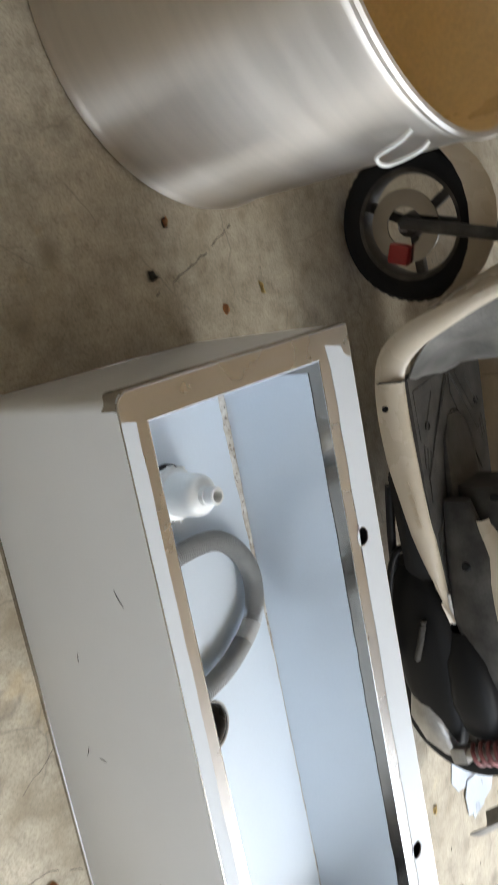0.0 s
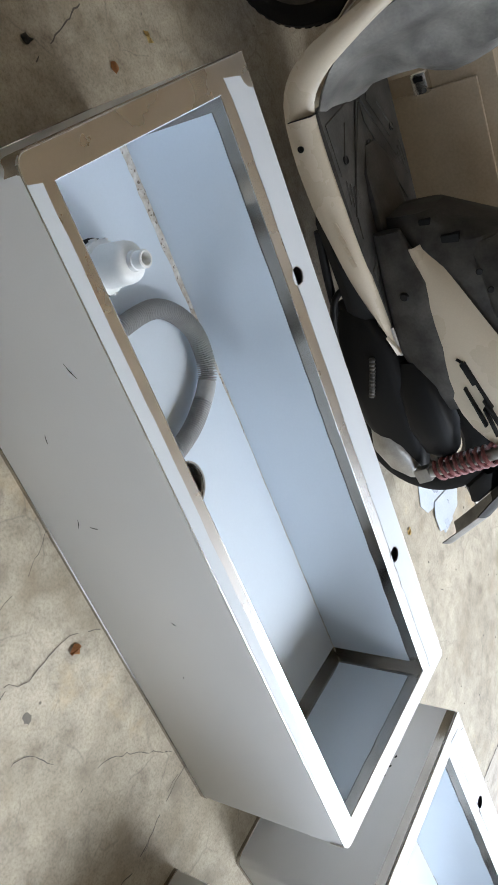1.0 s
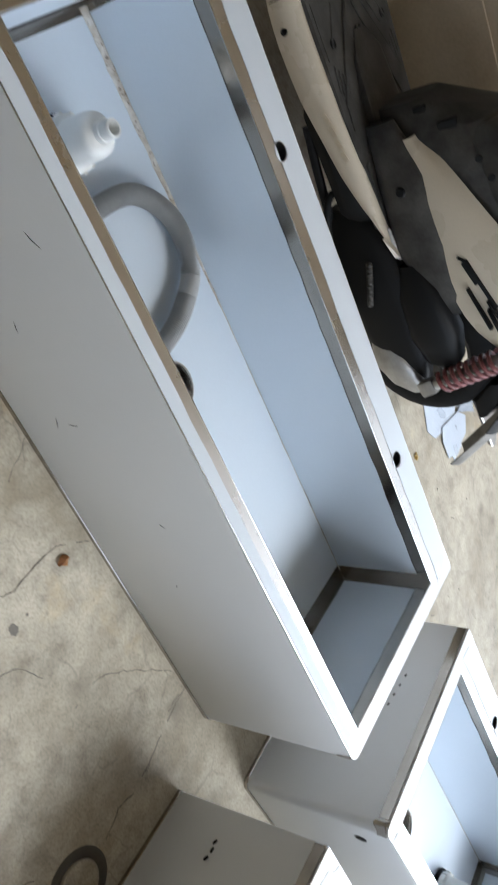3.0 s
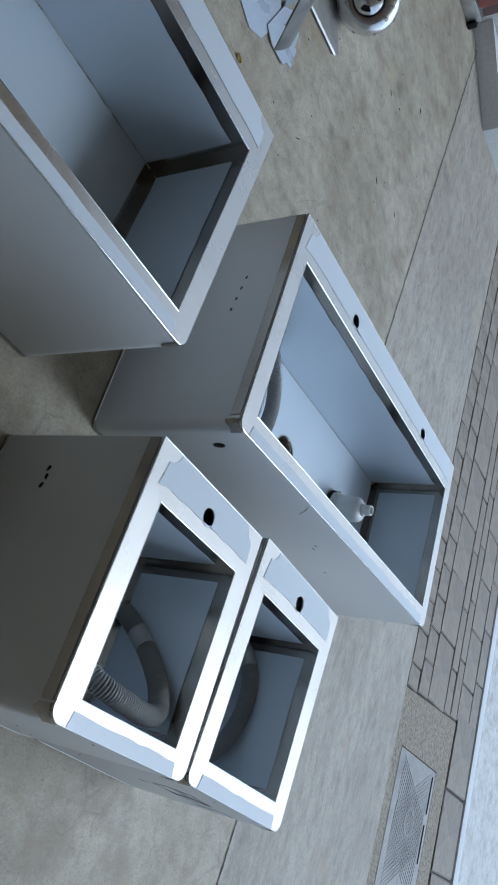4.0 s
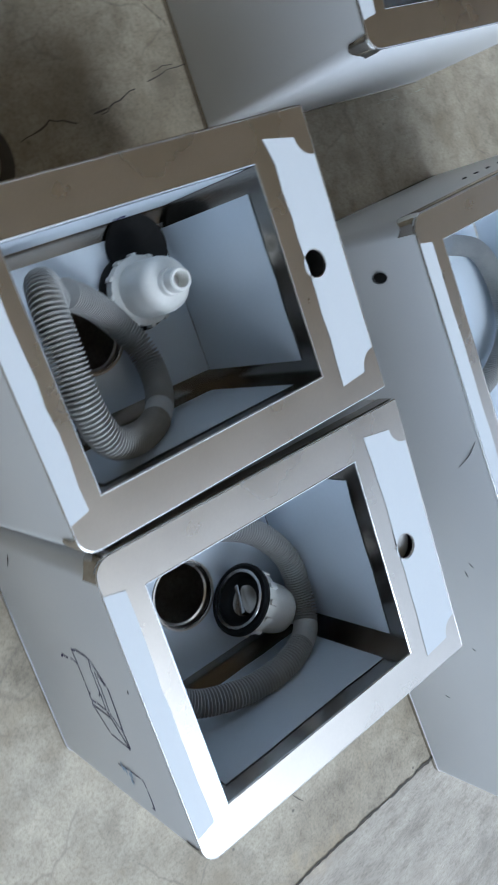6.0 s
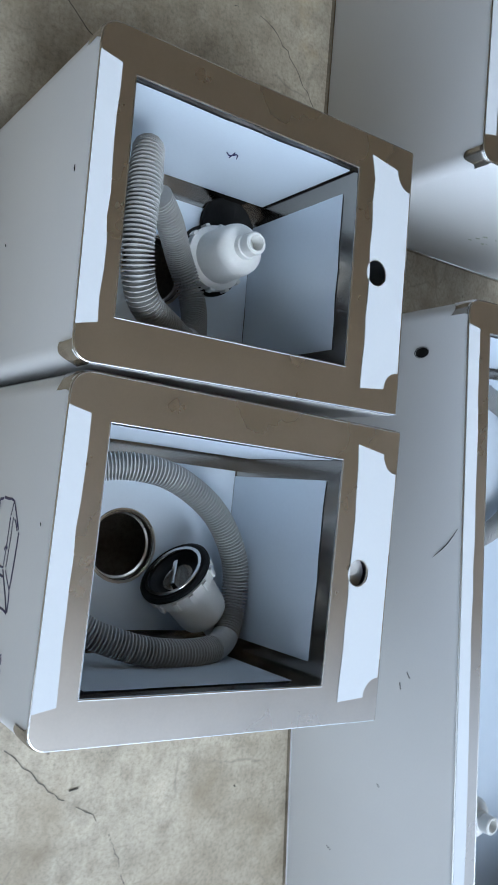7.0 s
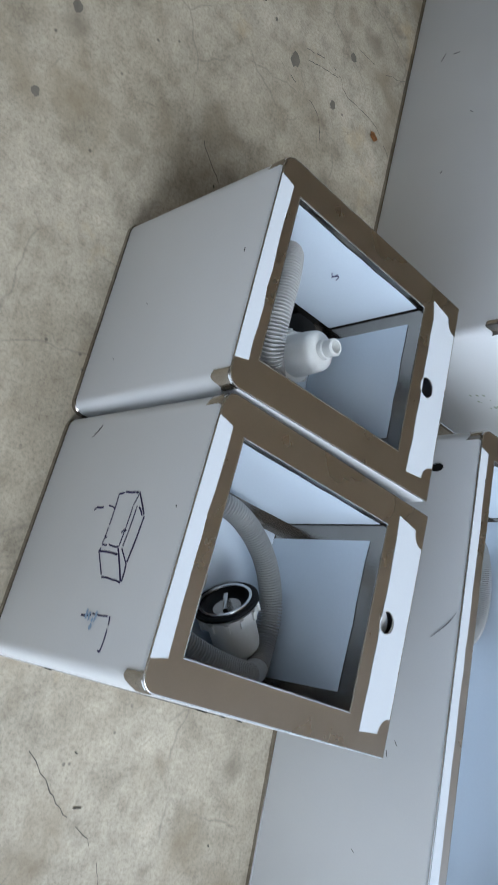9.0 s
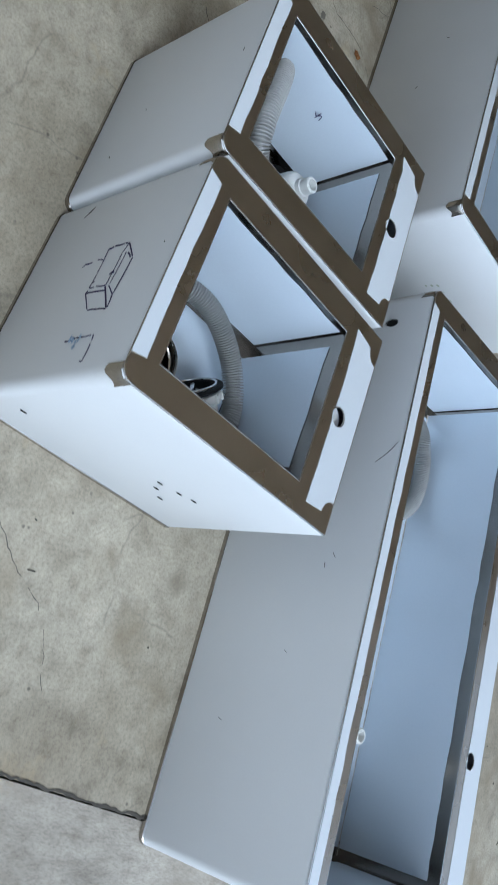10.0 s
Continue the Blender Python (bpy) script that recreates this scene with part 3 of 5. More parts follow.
C_OB = sink("small square white-filmed stainless sink with a hose inside", C_AT, (0.387, 0.496), (0.053, 0.332, 0.046, 0.393), ((0.192, 0.438),),
     (0.191, 0.220), "steel sinks on the floor",
     front_marks(((0.205, 0.142, 0.004, 0.002), (0.30, 0.09, 0.004, 0.001), (0.16, 0.365, 0.008, 0.0)))
     + [([(-0.0005, 0.38 + 0.018 * k, 0.16 + 0.006 * (k % 2)), (-0.0008, 0.392 + 0.018 * k, 0.166)], 0.0032) for k in range(3)], None, 3)
D = sink("small square white-filmed stainless sink with a pen sketch on it", D_AT, (0.407, 0.505), (0.052, 0.355, 0.052, 0.400), ((0.204, 0.446),),
     (0.204, 0.212), "steel sinks on the floor",
         front_marks(((0.03, 0.12, 0.02, -0.02), (0.17, 0.37, 0.006, 0.002)))
         + [([(0.4085, y, z), (0.409, y + 0.012, z + 0.003)], 0.0013) for y, z in ((0.30, 0.18), (0.34, 0.19), (0.37, 0.2), (0.32, 0.15), (0.36, 0.12), (0.05, 0.1))], None, 4)
part("hole_backing", lathe(bmesh.new(), [(0.0001, 0.0), (0.024, 0.0), (0.024, -0.002)], 24, pose(0.204, 0.446, TOP - 0.016)), M_FILM, D, "grey film left under the tap hole", False)
for n, line in enumerate(SKETCH):
    bm = bmesh.new()
    for a, b in zip(line, line[1:]):
        pts = [Vector((p[0], -0.0004, p[1])) for p in (a, b)]
        mid = (pts[0] + pts[1]) / 2 + Vector((0.001 * (-1) ** n, 0, 0.001))
        sweep(bm, spline([pts[0], mid, pts[1]], 0.006), (0.0018, 0.0013, 0.0015)[n % 3], 5)
    for v in bm.verts:
        v.co.y = -0.0003 + (v.co.y + 0.0003) * 0.2
    part("pen_line", bm, M_INK, D, "dark blue pen line of a box sketch")


def smear(name, label, parent, material, at, turn, blots, seed):
    """A thin dried smear of small uneven blots on a face whose normal is the local z."""
    rnd = random.Random(seed)
    bm = bmesh.new()
    for x, y, r in blots:
        vs = [bm.verts.new((x + 1.7 * r * rnd.uniform(0.5, 1) * math.cos(k * 0.785), y + r * rnd.uniform(0.4, 1) * math.sin(k * 0.785), rnd.uniform(0, 0.0003))) for k in range(8)]
        bm.faces.new(vs)
    bmesh.ops.transform(bm, matrix=pose(*at, *turn), verts=bm.verts[:])
    return tagged(part(name, bm, material, parent, label, smooth=False), label, kind="stuff")


smear("smear", "pale green dried smear on the film", A_OB, M_SMEAR, (0.435, 0.488, 0.31), (90, 0, 0), [(0.035 * math.sin(k * k * 1.31) + 0.002 * k, 0.016 * math.cos(k * k * 0.77 + 1), 0.002 + 0.0011 * (k % 4)) for k in range(17)], 3)
smear("smear", "dark dried specks on the film", A_OB, M_CRACK, (0.35, 0.488, 0.28), (90, 0, 0), [(0.09 * math.sin(k * 2.7), 0.05 * math.cos(k * 1.9), 0.0012) for k in range(9)], 4)
smear("smear", "greenish dried smear near the floor", A_OB, M_SMEAR, (1.5445, 0.22, 0.25), (90, 0, 90), [(0.04 * math.sin(k * k * 1.31), 0.016 * math.cos(k * k * 0.77), 0.002 + 0.001 * (k % 4)) for k in range(14)], 5)
smear("smear", "light blue ink smudge beside the sketch", D, M_BLUESMUDGE, (0.345, -0.0012, 0.256), (90, 0, 0), [(0.011 * math.sin(k * k * 1.4) - 0.012, 0.012 * math.cos(k * k * 0.9), 0.003 + 0.001 * (k % 3)) for k in range(9)], 6)
for pts in ([(0.0, 0.0), (0.012, -0.008), (0.02, 0.006), (0.03, -0.012)], [(0.012, 0.010), (0.016, -0.016)]):
    bm = sweep(bmesh.new(), spline([(0.0612, 0.225 + 0.7 * a, 0.325 + 0.7 * b) for a, b in pts], 0.003), 0.0009, 5)
    part("pen_line", bm, M_INK, C_OB, "small blue pen scribble on the film")


# ---- hoses and wastes in the basins ----
def hose(label, points, cuff=None):
    """A corrugated drain hose with a plain cuff."""
    line = spline(points, 0.00125)
    total = len(line)
    span = range(int(total * cuff - 18), int(total * cuff + 18)) if cuff else range(0)
    bm = sweep(bmesh.new(), line, lambda i: 0.0185 if i in span else (0.0204, 0.0202, 0.0128, 0.0130)[i % 4], 14)
    h = tagged(part("drain_hose", bm, M_HOSE, None, label), label, "hose", "drain hoses")
    if cuff:
        bm = sweep(bmesh.new(), line[span[0]:span[-1]], 0.0196, 18)
        part("cuff", bm, M_HOSE, h, "smooth grey cuff")
    return h


hose("grey corrugated drain hose curled on the basin bottom", [(0.346, 0.021, 0.181), (0.306, 0.090, 0.181), (0.291, 0.187, 0.181), (0.306, 0.295, 0.181), (0.385, 0.359, 0.182), (0.482, 0.349, 0.182), (0.541, 0.275, 0.181), (0.566, 0.187, 0.181), (0.564, 0.090, 0.181), (0.530, 0.031, 0.181)], 0.63)
hose("grey corrugated drain hose in the middle-length sink", [(1.753, 0.262, 0.183), (1.794, 0.352, 0.183), (1.886, 0.387, 0.183), (1.979, 0.369, 0.183), (2.037, 0.285, 0.183), (2.048, 0.196, 0.183), (2.013, 0.107, 0.183), (1.930, 0.066, 0.183)], None)
hose("pale grey corrugated hose looping up the basin front", [(1.603, -0.575, 0.285), (1.583, -0.603, 0.335), (1.602, -0.621, 0.370), (1.655, -0.629, 0.384), (1.724, -0.630, 0.384), (1.772, -0.608, 0.366), (1.790, -0.552, 0.326), (1.790, -0.486, 0.260), (1.762, -0.438, 0.202), (1.708, -0.430, 0.178), (1.652, -0.462, 0.184), (1.620, -0.508, 0.23), (1.600, -0.548, 0.262)], 0.58)
hose("grey corrugated drain hose curled round the waste fitting", [(2.009, -0.620, 0.185), (1.973, -0.570, 0.205), (1.970, -0.499, 0.225), (1.992, -0.434, 0.225), (2.035, -0.375, 0.218), (2.100, -0.336, 0.212), (2.170, -0.337, 0.214), (2.213, -0.366, 0.235), (2.219, -0.428, 0.262), (2.214, -0.497, 0.268), (2.200, -0.552, 0.262), (2.180, -0.597, 0.25), (2.137, -0.635, 0.23)], 0.62)


def strainer(label, m):
    """A basket waste: black flange and basket at the top, white cup with a ribbed nut, outlet spigot below. It points down its own -z."""
    s = thing("sink_strainer", label, "drain fitting", "waste fittings", m @ Matrix.Diagonal((1, 1, 1.2, 1)))
    bm = lathe(bmesh.new(), [(0.0001, 0.088), (0.030, 0.088), (0.036, 0.091), (0.040, 0.098), (0.052, 0.101), (0.056, 0.099), (0.056, 0.095), (0.050, 0.092), (0.042, 0.090), (0.042, 0.085)], 40)
    fl = part("top_flange", bm, M_BLACK, s, "black rubber-edged flange")
    bm = lathe(bmesh.new(), [(0.041, 0.1005), (0.0415, 0.1022), (0.046, 0.1025), (0.0465, 0.1012)], 40)
    part("ring", bm, M_CHROME, fl, "polished steel ring")
    bm = box(bmesh.new(), -0.024, 0.024, -0.004, 0.004, 0.088, 0.100, 0.002)
    part("handle", bm, M_CHROME, fl, "small steel basket handle")
    part("basket", lathe(bmesh.new(), [(0.0001, 0.0885), (0.018, 0.0885), (0.024, 0.0898)], 32), M_DARK_STEEL, fl, "pressed steel basket dish")
    bm = lathe(bmesh.new(), [(0.0445, 0.090), (0.050, 0.089), (0.050, 0.076), (0.045, 0.074), (0.041, 0.072), (0.039, 0.03), (0.037, 0.022), (0.030, 0.016), (0.019, 0.014), (0.0185, 0.006), (0.0165, 0.005), (0.0165, -0.010), (0.0145, -0.012), (0.0115, -0.012), (0.0105, 0.008), (0.0001, 0.008)], 40)
    part("cup", bm, M_WHITEP, s, "white plastic cup with an outlet spigot")
    for k in range(12):
        bm = box(bmesh.new(), 0.0485, 0.0535, -0.004, 0.004, 0.075, 0.088, 0.0012, pose(0, 0, 0, 0, 0, 30 * k))
        part("nut_rib", bm, M_WHITEP, s)
    return s


def axis(base, tip, spin=0):
    """A pose at base whose z points to tip."""
    d = (Vector(tip) - Vector(base)).normalized()
    return Matrix.Translation(base) @ d.to_track_quat("Z", "Y").to_matrix().to_4x4() @ pose(0, 0, 0, 0, 0, spin)


strainer("white and black sink strainer lying with its basket up", axis((2.194, -0.354, 0.188), (2.114, -0.439, 0.208), 40))
for x, y in ((1.633, -0.396), (0.18, 0.211), (2.557, 0.227)):
    strainer("white sink strainer standing upside down in the basin", axis((x, y, BASIN + 0.1225), (x + 0.001, y + 0.001, BASIN), 20))
bm = lathe(bmesh.new(), [(0.0001, 0.005), (0.030, 0.005), (0.036, 0.009), (0.048, 0.009), (0.050, 0.006), (0.049, 0.0)], 36, pose(1.575, -0.366, BASIN + 0.0015))
tagged(part("drain_plug", bm, M_RUBBER, None), "flat black rubber drain plug on the basin bottom", "plug")


# ---- the drum ----
def drum():
    d = thing("steel_drum", "open brushed steel drum with rolled rims", "drum", "", pose(-0.757, 0.688, 0))
    R, H = 0.412, 0.635
    bm = lathe(bmesh.new(), [(R - 0.01, 0.0), (R + 0.004, 0.004), (R + 0.006, 0.012), (R + 0.002, 0.022), (R, 0.03), (R, H - 0.04), (R + 0.004, H - 0.03), (R + 0.004, H - 0.022), (R, H - 0.016)], 96)
    part("shell", bm, M_DRUM, d)
    bm = lathe(bmesh.new(), [(R - 0.004, H - 0.018), (R + 0.007, H - 0.014), (R + 0.009, H - 0.006), (R + 0.005, H), (R - 0.004, H), (R - 0.008, H - 0.008)], 96, closed=True)
    part("rim", bm, M_DRUM, d, "rolled steel rim")
    bm = lathe(bmesh.new(), [(R - 0.006, H - 0.006), (R - 0.006, 0.02), (0.0001, 0.015)], 96)
    bmesh.ops.reverse_faces(bm, faces=bm.faces[:])
    part("inner_wall", bm, M_DRUM_IN, d, "glossy inside of the drum, warm reflected light in its amber colour")
    a = radians(-16)
    hook = [((R + 0.004) * math.cos(a + da) + dr * math.cos(a), (R + 0.004) * math.sin(a + da) + dr * math.sin(a), z) for da, dr, z in ((-0.075, 0.0, H - 0.055), (-0.075, 0.014, H - 0.075), (-0.06, 0.026, H - 0.125), (0.0, 0.030, H - 0.135), (0.06, 0.026, H - 0.125), (0.075, 0.014, H - 0.075), (0.075, 0.0, H - 0.055))]
    part("wire_handle", tube(bmesh.new(), hook, 0.004, 10, 0.006), M_WHITEP, d, "pale bent wire handle")
    return d


drum()


# ---- the scooter ----
YC = 1.17  # its middle line
M_RIM = surface("dirty_rim", (0.10, 0.09, 0.078), (0.035, 0.032, 0.03), rough=0.5, metal=0.6, scale=18, fine=160, bump=0.15, spread=0.2)


def wheel(parent, x, y, r, wide, rim_r, spokes, name, turn=0.0):
    w = new(name)
    w.parent = parent
    w.matrix_local = pose(x, y, r, 90, 0, turn)
    h = wide / 2
    prof = [(rim_r - 0.004, -h * 0.72), (rim_r + 0.012, -h * 0.92), (r - 0.035, -h), (r - 0.012, -h * 0.82), (r - 0.003, -h * 0.45), (r, 0), (r - 0.003, h * 0.45), (r - 0.012, h * 0.82), (r - 0.035, h), (rim_r + 0.012, h * 0.92), (rim_r - 0.004, h * 0.72)]
    part("tyre", lathe(bmesh.new(), prof, 56), M_RUBBER, w, "black worn tyre")
    for k in range(44):
        a = 360 / 44 * k
        for side in (1, -1):
            bm = box(bmesh.new(), r - 0.0055, r + 0.0002, -0.0085, 0.0085, min(side * h * 0.06, side * h * 0.40), max(side * h * 0.06, side * h * 0.40), 0.001)
            bmesh.ops.transform(bm, matrix=pose(0, 0, 0, 0, 0, a + 4 * side) , verts=bm.verts[:])
            part("tread_block", bm, M_RUBBER, w)
    rim = lathe(bmesh.new(), [(rim_r, -h * 0.7), (rim_r + 0.004, -h * 0.78), (rim_r - 0.012, -h * 0.7), (rim_r - 0.016, -h * 0.3), (rim_r - 0.018, h * 0.3), (rim_r - 0.012, h * 0.7), (rim_r + 0.004, h * 0.78), (rim_r, h * 0.7)], 48)
    part("rim", rim, M_RIM, w, "dirty dark alloy rim")
    for k in range(spokes):
        bm = box(bmesh.new(), 0.02, rim_r - 0.012, -0.013, 0.013, -0.012, 0.012, 0.005, pose(0, 0, 0, 0, 0, 360 / spokes * k))
        part("spoke", bm, M_RIM, w)
    part("hub", lathe(bmesh.new(), [(0.0001, -h), (0.018, -h), (0.03, -h * 0.8), (0.036, 0), (0.03, h * 0.8), (0.018, h), (0.0001, h)], 28), M_DARKP, w, "dirty wheel hub")
    return w


def side_loft(sections, n=14, power=2.6):
    """Cross-sections (x, y middle, z middle, half width, half height) as rounded rings, skinned along x."""
    rings = []
    for x, y, z, hw, hh in sections:
        ring = []
        for k in range(n):
            a = 2 * math.pi * k / n
            c, s = math.cos(a), math.sin(a)
            ring.append(Vector((x, y + hw * math.copysign(abs(c) ** (2 / power), c), z + hh * math.copysign(abs(s) ** (2 / power), s))))
        rings.append(ring)
    return loft(bmesh.new(), rings)


def skin(rows, thick=0.006):
    """A curved sheet through rows of points, given a thickness."""
    bm = bmesh.new()
    vs = [[bm.verts.new(p) for p in row] for row in rows]
    for a, b in zip(vs, vs[1:]):
        for k in range(len(a) - 1):
            bm.faces.new((a[k], a[k + 1], b[k + 1], b[k]))
    bmesh.ops.recalc_face_normals(bm, faces=bm.faces[:])
    bmesh.ops.solidify(bm, geom=bm.faces[:], thickness=thick)
    return bm


def smooth_rows(rows, n=10):
    """More rows and columns along smooth lines through a coarse net."""
    def even(points):
        dense = spline(points, 0.004)
        return [dense[round(i * (len(dense) - 1) / n)] for i in range(n + 1)]
    cols = [even(r) for r in rows]
    return [list(r) for r in zip(*[even([c[k] for c in cols]) for k in range(n + 1)])]


def scooter():
    s = thing("motor_scooter", "dusty cream and black motor scooter parked on the floor", "scooter", "", Matrix.Diagonal((0.96, 0.952, 0.98, 1)))
    fw = wheel(s, -0.240, 1.255, 0.21, 0.09, 0.150, 3, "front_wheel", 4)
    part("brake_disc", lathe(bmesh.new(), [(0.052, -0.053), (0.098, -0.053), (0.098, -0.049), (0.052, -0.049)], 40, pose(0, 0, 0, 180, 0, 0), closed=True), M_DARK_STEEL, fw, "drilled steel brake disc")
    part("caliper", box(bmesh.new(), 0.045, 0.1, -0.03, 0.03, 0.04, 0.075, 0.01, pose(0, 0, 0, 0, 0, -20)), M_RED, fw, "red brake caliper")
    part("axle_nut", lathe(bmesh.new(), [(0.0001, 0.07), (0.012, 0.07), (0.014, 0.05), (0.014, 0.03)], 6), M_ALLOY, fw)
    bm = bmesh.new()
    tube(bm, [(-0.245, 1.175, 0.22), (-0.205, 1.17, 0.36), (-0.16, 1.15, 0.52)], 0.017, 12)
    part("fork_leg", bm, M_DARKP, s, "dark fork leg")
    bm = bmesh.new()
    tube(bm, [(-0.245, 1.295, 0.22), (-0.205, 1.29, 0.36), (-0.16, 1.28, 0.52)], 0.017, 12)
    part("fork_leg", bm, M_DARKP, s, "dark fork leg")
    rows = []
    for k in range(11):
        a = radians(10 + 14 * k)
        rows.append([Vector((-0.245 + 0.232 * math.cos(a), 1.255 + yy, 0.21 + (0.232 - 0.05 * (yy / 0.055) ** 2) * math.sin(a))) for yy in (-0.055, -0.04, 0, 0.04, 0.055)])
    part("front_mudguard", skin(rows, 0.004), M_CREAM, s, "cream front mudguard")
    # leg shield: cream outside, scuffed grey inside
    shield = []
    for z, x, hw in ((0.86, -0.115, 0.20), (0.70, -0.085, 0.225), (0.55, -0.05, 0.235), (0.42, 0.0, 0.235), (0.32, 0.05, 0.225), (0.255, 0.12, 0.205)):
        shield.append([Vector((x - 0.085 * (1 - (u / 1.0) ** 2) + 0.0 , YC + hw * u, z)) for u in (-1, -0.72, -0.36, 0, 0.36, 0.72, 1)])
    part("leg_shield", skin(smooth_rows(shield, 16), 0.006), M_CREAM, s, "cream leg shield")
    liner = []
    fold = ((-1, 0.0), (-0.86, 0.34), (-0.62, 0.40), (-0.40, 0.62), (-0.22, 1.0), (0.22, 1.0), (0.40, 0.62), (0.62, 0.40), (0.86, 0.34), (1, 0.0))
    for z, x, hw, deep, pinch in ((0.86, -0.10, 0.185, 0.16, 1.0), (0.70, -0.07, 0.21, 0.185, 1.25), (0.56, -0.04, 0.222, 0.19, 0.85), (0.47, -0.012, 0.225, 0.135, 1.3), (0.40, 0.02, 0.224, 0.105, 0.7), (0.335, 0.07, 0.215, 0.06, 0.9), (0.290, 0.135, 0.205, 0.02, 1.0)):
        liner.append([Vector((x + deep * f, YC + hw * (u * pinch if 0.15 < abs(u) < 0.7 else u), z)) for u, f in fold])
    part("shield_liner", skin(smooth_rows(liner, 13), 0.006), M_GREYP, s, "scuffed grey plastic inner shield")
    for u, z in ((-0.16, 0.60), (-0.12, 0.44), (0.13, 0.46)):
        part("liner_screw", lathe(bmesh.new(), [(0.0001, 0.004), (0.006, 0.004), (0.007, 0)], 12, pose(0.0 - 0.2 * (z - 0.5), YC + u, z, 0, 65, 0)), M_BLACK, s)
    # cream side skirts that run from the shield edge along the floor board
    for side, near in ((-1, True), (1, False)):
        pts = [(-0.118, 0.195, 0.86), (-0.088, 0.22, 0.70), (-0.052, 0.232, 0.55), (-0.002, 0.235, 0.42), (0.045, 0.232, 0.325), (0.105, 0.226, 0.268), (0.20, 0.218, 0.252), (0.34, 0.21, 0.252), (0.50, 0.20, 0.262), (0.66, 0.185, 0.276), (0.76, 0.172, 0.286), (0.815, 0.16, 0.290)]
        line = spline([(x, YC + side * y, z) for x, y, z in pts], 0.02)
        n = len(line)
        rows = []
        for i, p in enumerate(line):
            u = i / (n - 1)
            h = 0.020 + 0.034 * math.exp(-((u - 0.50) / 0.20) ** 2) + 0.022 * min(1, max(0, u - 0.5) * 6) - 0.050 * max(0, (u - 0.80) / 0.20) ** 1.5
            d = (line[min(i + 1, n - 1)] - line[max(i - 1, 0)]).normalized()
            out = Vector((d.y, -d.x, 0)).normalized() * -side if abs(d.z) < 0.9 else Vector((0, side, 0))
            out = out if out.y * side > 0 else -out
            down = d.cross(out)
            down = down if (down.z < 0 if abs(d.z) < 0.8 else down.x < 0) else -down
            rise = 0.45 if near else 0.05
            rows.append([p - out * 0.014 - down * h * rise * 0.9, p - out * 0.003 - down * h * rise, p + out * 0.004 - down * h * rise * 0.75, p + out * 0.012 + down * h * 0.15, p + out * 0.011 + down * h * 0.6, p + down * h])
        sk = part("side_skirt", skin(rows, 0.004), M_CREAM, s, "cream side skirt with a faint raised mark")
        tip = [line[-5] + Vector((0.0, -0.008 * side, 0.004)), line[-3] + Vector((0.008, -0.004 * side, 0.003)), line[-1] + Vector((0.018, 0.0, 0.001))]
        part("skirt_tip", sweep(bmesh.new(), spline(tip, 0.01), lambda i: 0.009 - 0.0004 * i, 10, True, (0.6, 1.0)), M_TIP, sk, "worn silver tip of the skirt")
        part("skirt_seam", box(bmesh.new(), 0.1325, 0.1345, -0.019, 0.019, -0.034, 0.034, 0.001, pose(0, YC + side * 0.226, 0.255)), M_BLACK, sk, "dark joint line between shield and skirt")
        for x, z in ((0.20, 0.232), (0.795, 0.279)):
            part("screw", lathe(bmesh.new(), [(0.0001, 0.002), (0.004, 0.002), (0.0075, 0.005), (0.0085, 0.0)], 14, pose(x, YC + side * (0.242 if x < 0.5 else 0.181), z, 90 * -side * -1 if side < 0 else -90, 0, 0)), M_BLACK, sk)
        if near:
            for k in range(4):
                bm = box(bmesh.new(), 0, 0.026, -0.001, 0.001, 0, 0.013, 0.0006, pose(0.40 + 0.034 * k, YC - 0.2305 + 0.0035 * k, 0.246 + 0.003 * k, 0, -16, 2))
                part("side_mark", bm, M_TAN, sk, "faint raised mark on the skirt")
    # floor board and its moulded ribs
    bm = bmesh.new()
    plate(bm, [(0.13, YC - 0.205), (0.55, YC - 0.19), (0.78, YC - 0.165), (0.80, YC + 0.165), (0.55, YC + 0.19), (0.13, YC + 0.205)], (), 0.285, 0.03)
    board = part("floor_board", bm, M_DARKP, s, "worn dark rubbery foot board", smooth=False)
    for sgn in (-1, 1):
        def flat(name, pts, z, material, label=""):
            part(name, plate(bmesh.new(), [(x, YC + sgn * y) for x, y in pts], (), z, 0.004), material, board, label, smooth=False)
        flat("chevron", [(0.165, 0.004), (0.215, 0.004), (0.47, 0.135), (0.47, 0.172), (0.40, 0.168)], 0.2885, M_DARKP, "smooth dark chevron band of the foot board")
        flat("toe_pad", [(0.15, 0.06), (0.17, 0.045), (0.29, 0.125), (0.30, 0.185), (0.17, 0.19)], 0.2872, M_DARKP, "scuffed dark toe pad")
        flat("heel_pad", [(0.30, 0.004), (0.33, 0.004), (0.50, 0.055), (0.66, 0.06), (0.66, 0.075), (0.49, 0.072), (0.34, 0.03)], 0.2905, M_GREYP, "scuffed grey raised border")
        flat("side_pad", [(0.53, 0.10), (0.60, 0.095), (0.76, 0.135), (0.75, 0.155), (0.56, 0.168)], 0.2880, M_DARKP)
        for x0, y0, x1, y1 in ((0.16, 0.012, 0.41, 0.172), (0.19, 0.10, 0.28, 0.155), (0.50, 0.07, 0.70, 0.145), (0.48, 0.11, 0.60, 0.165)):
            bm = sweep(bmesh.new(), [Vector((x0, YC + sgn * y0, 0.2875)), Vector((x1, YC + sgn * y1, 0.2875))], 0.0032, 6, True, (1.0, 0.8))
            part("rib", bm, M_DARKP, board)
        for k in range(5):
            x0 = 0.262 + 0.018 * k
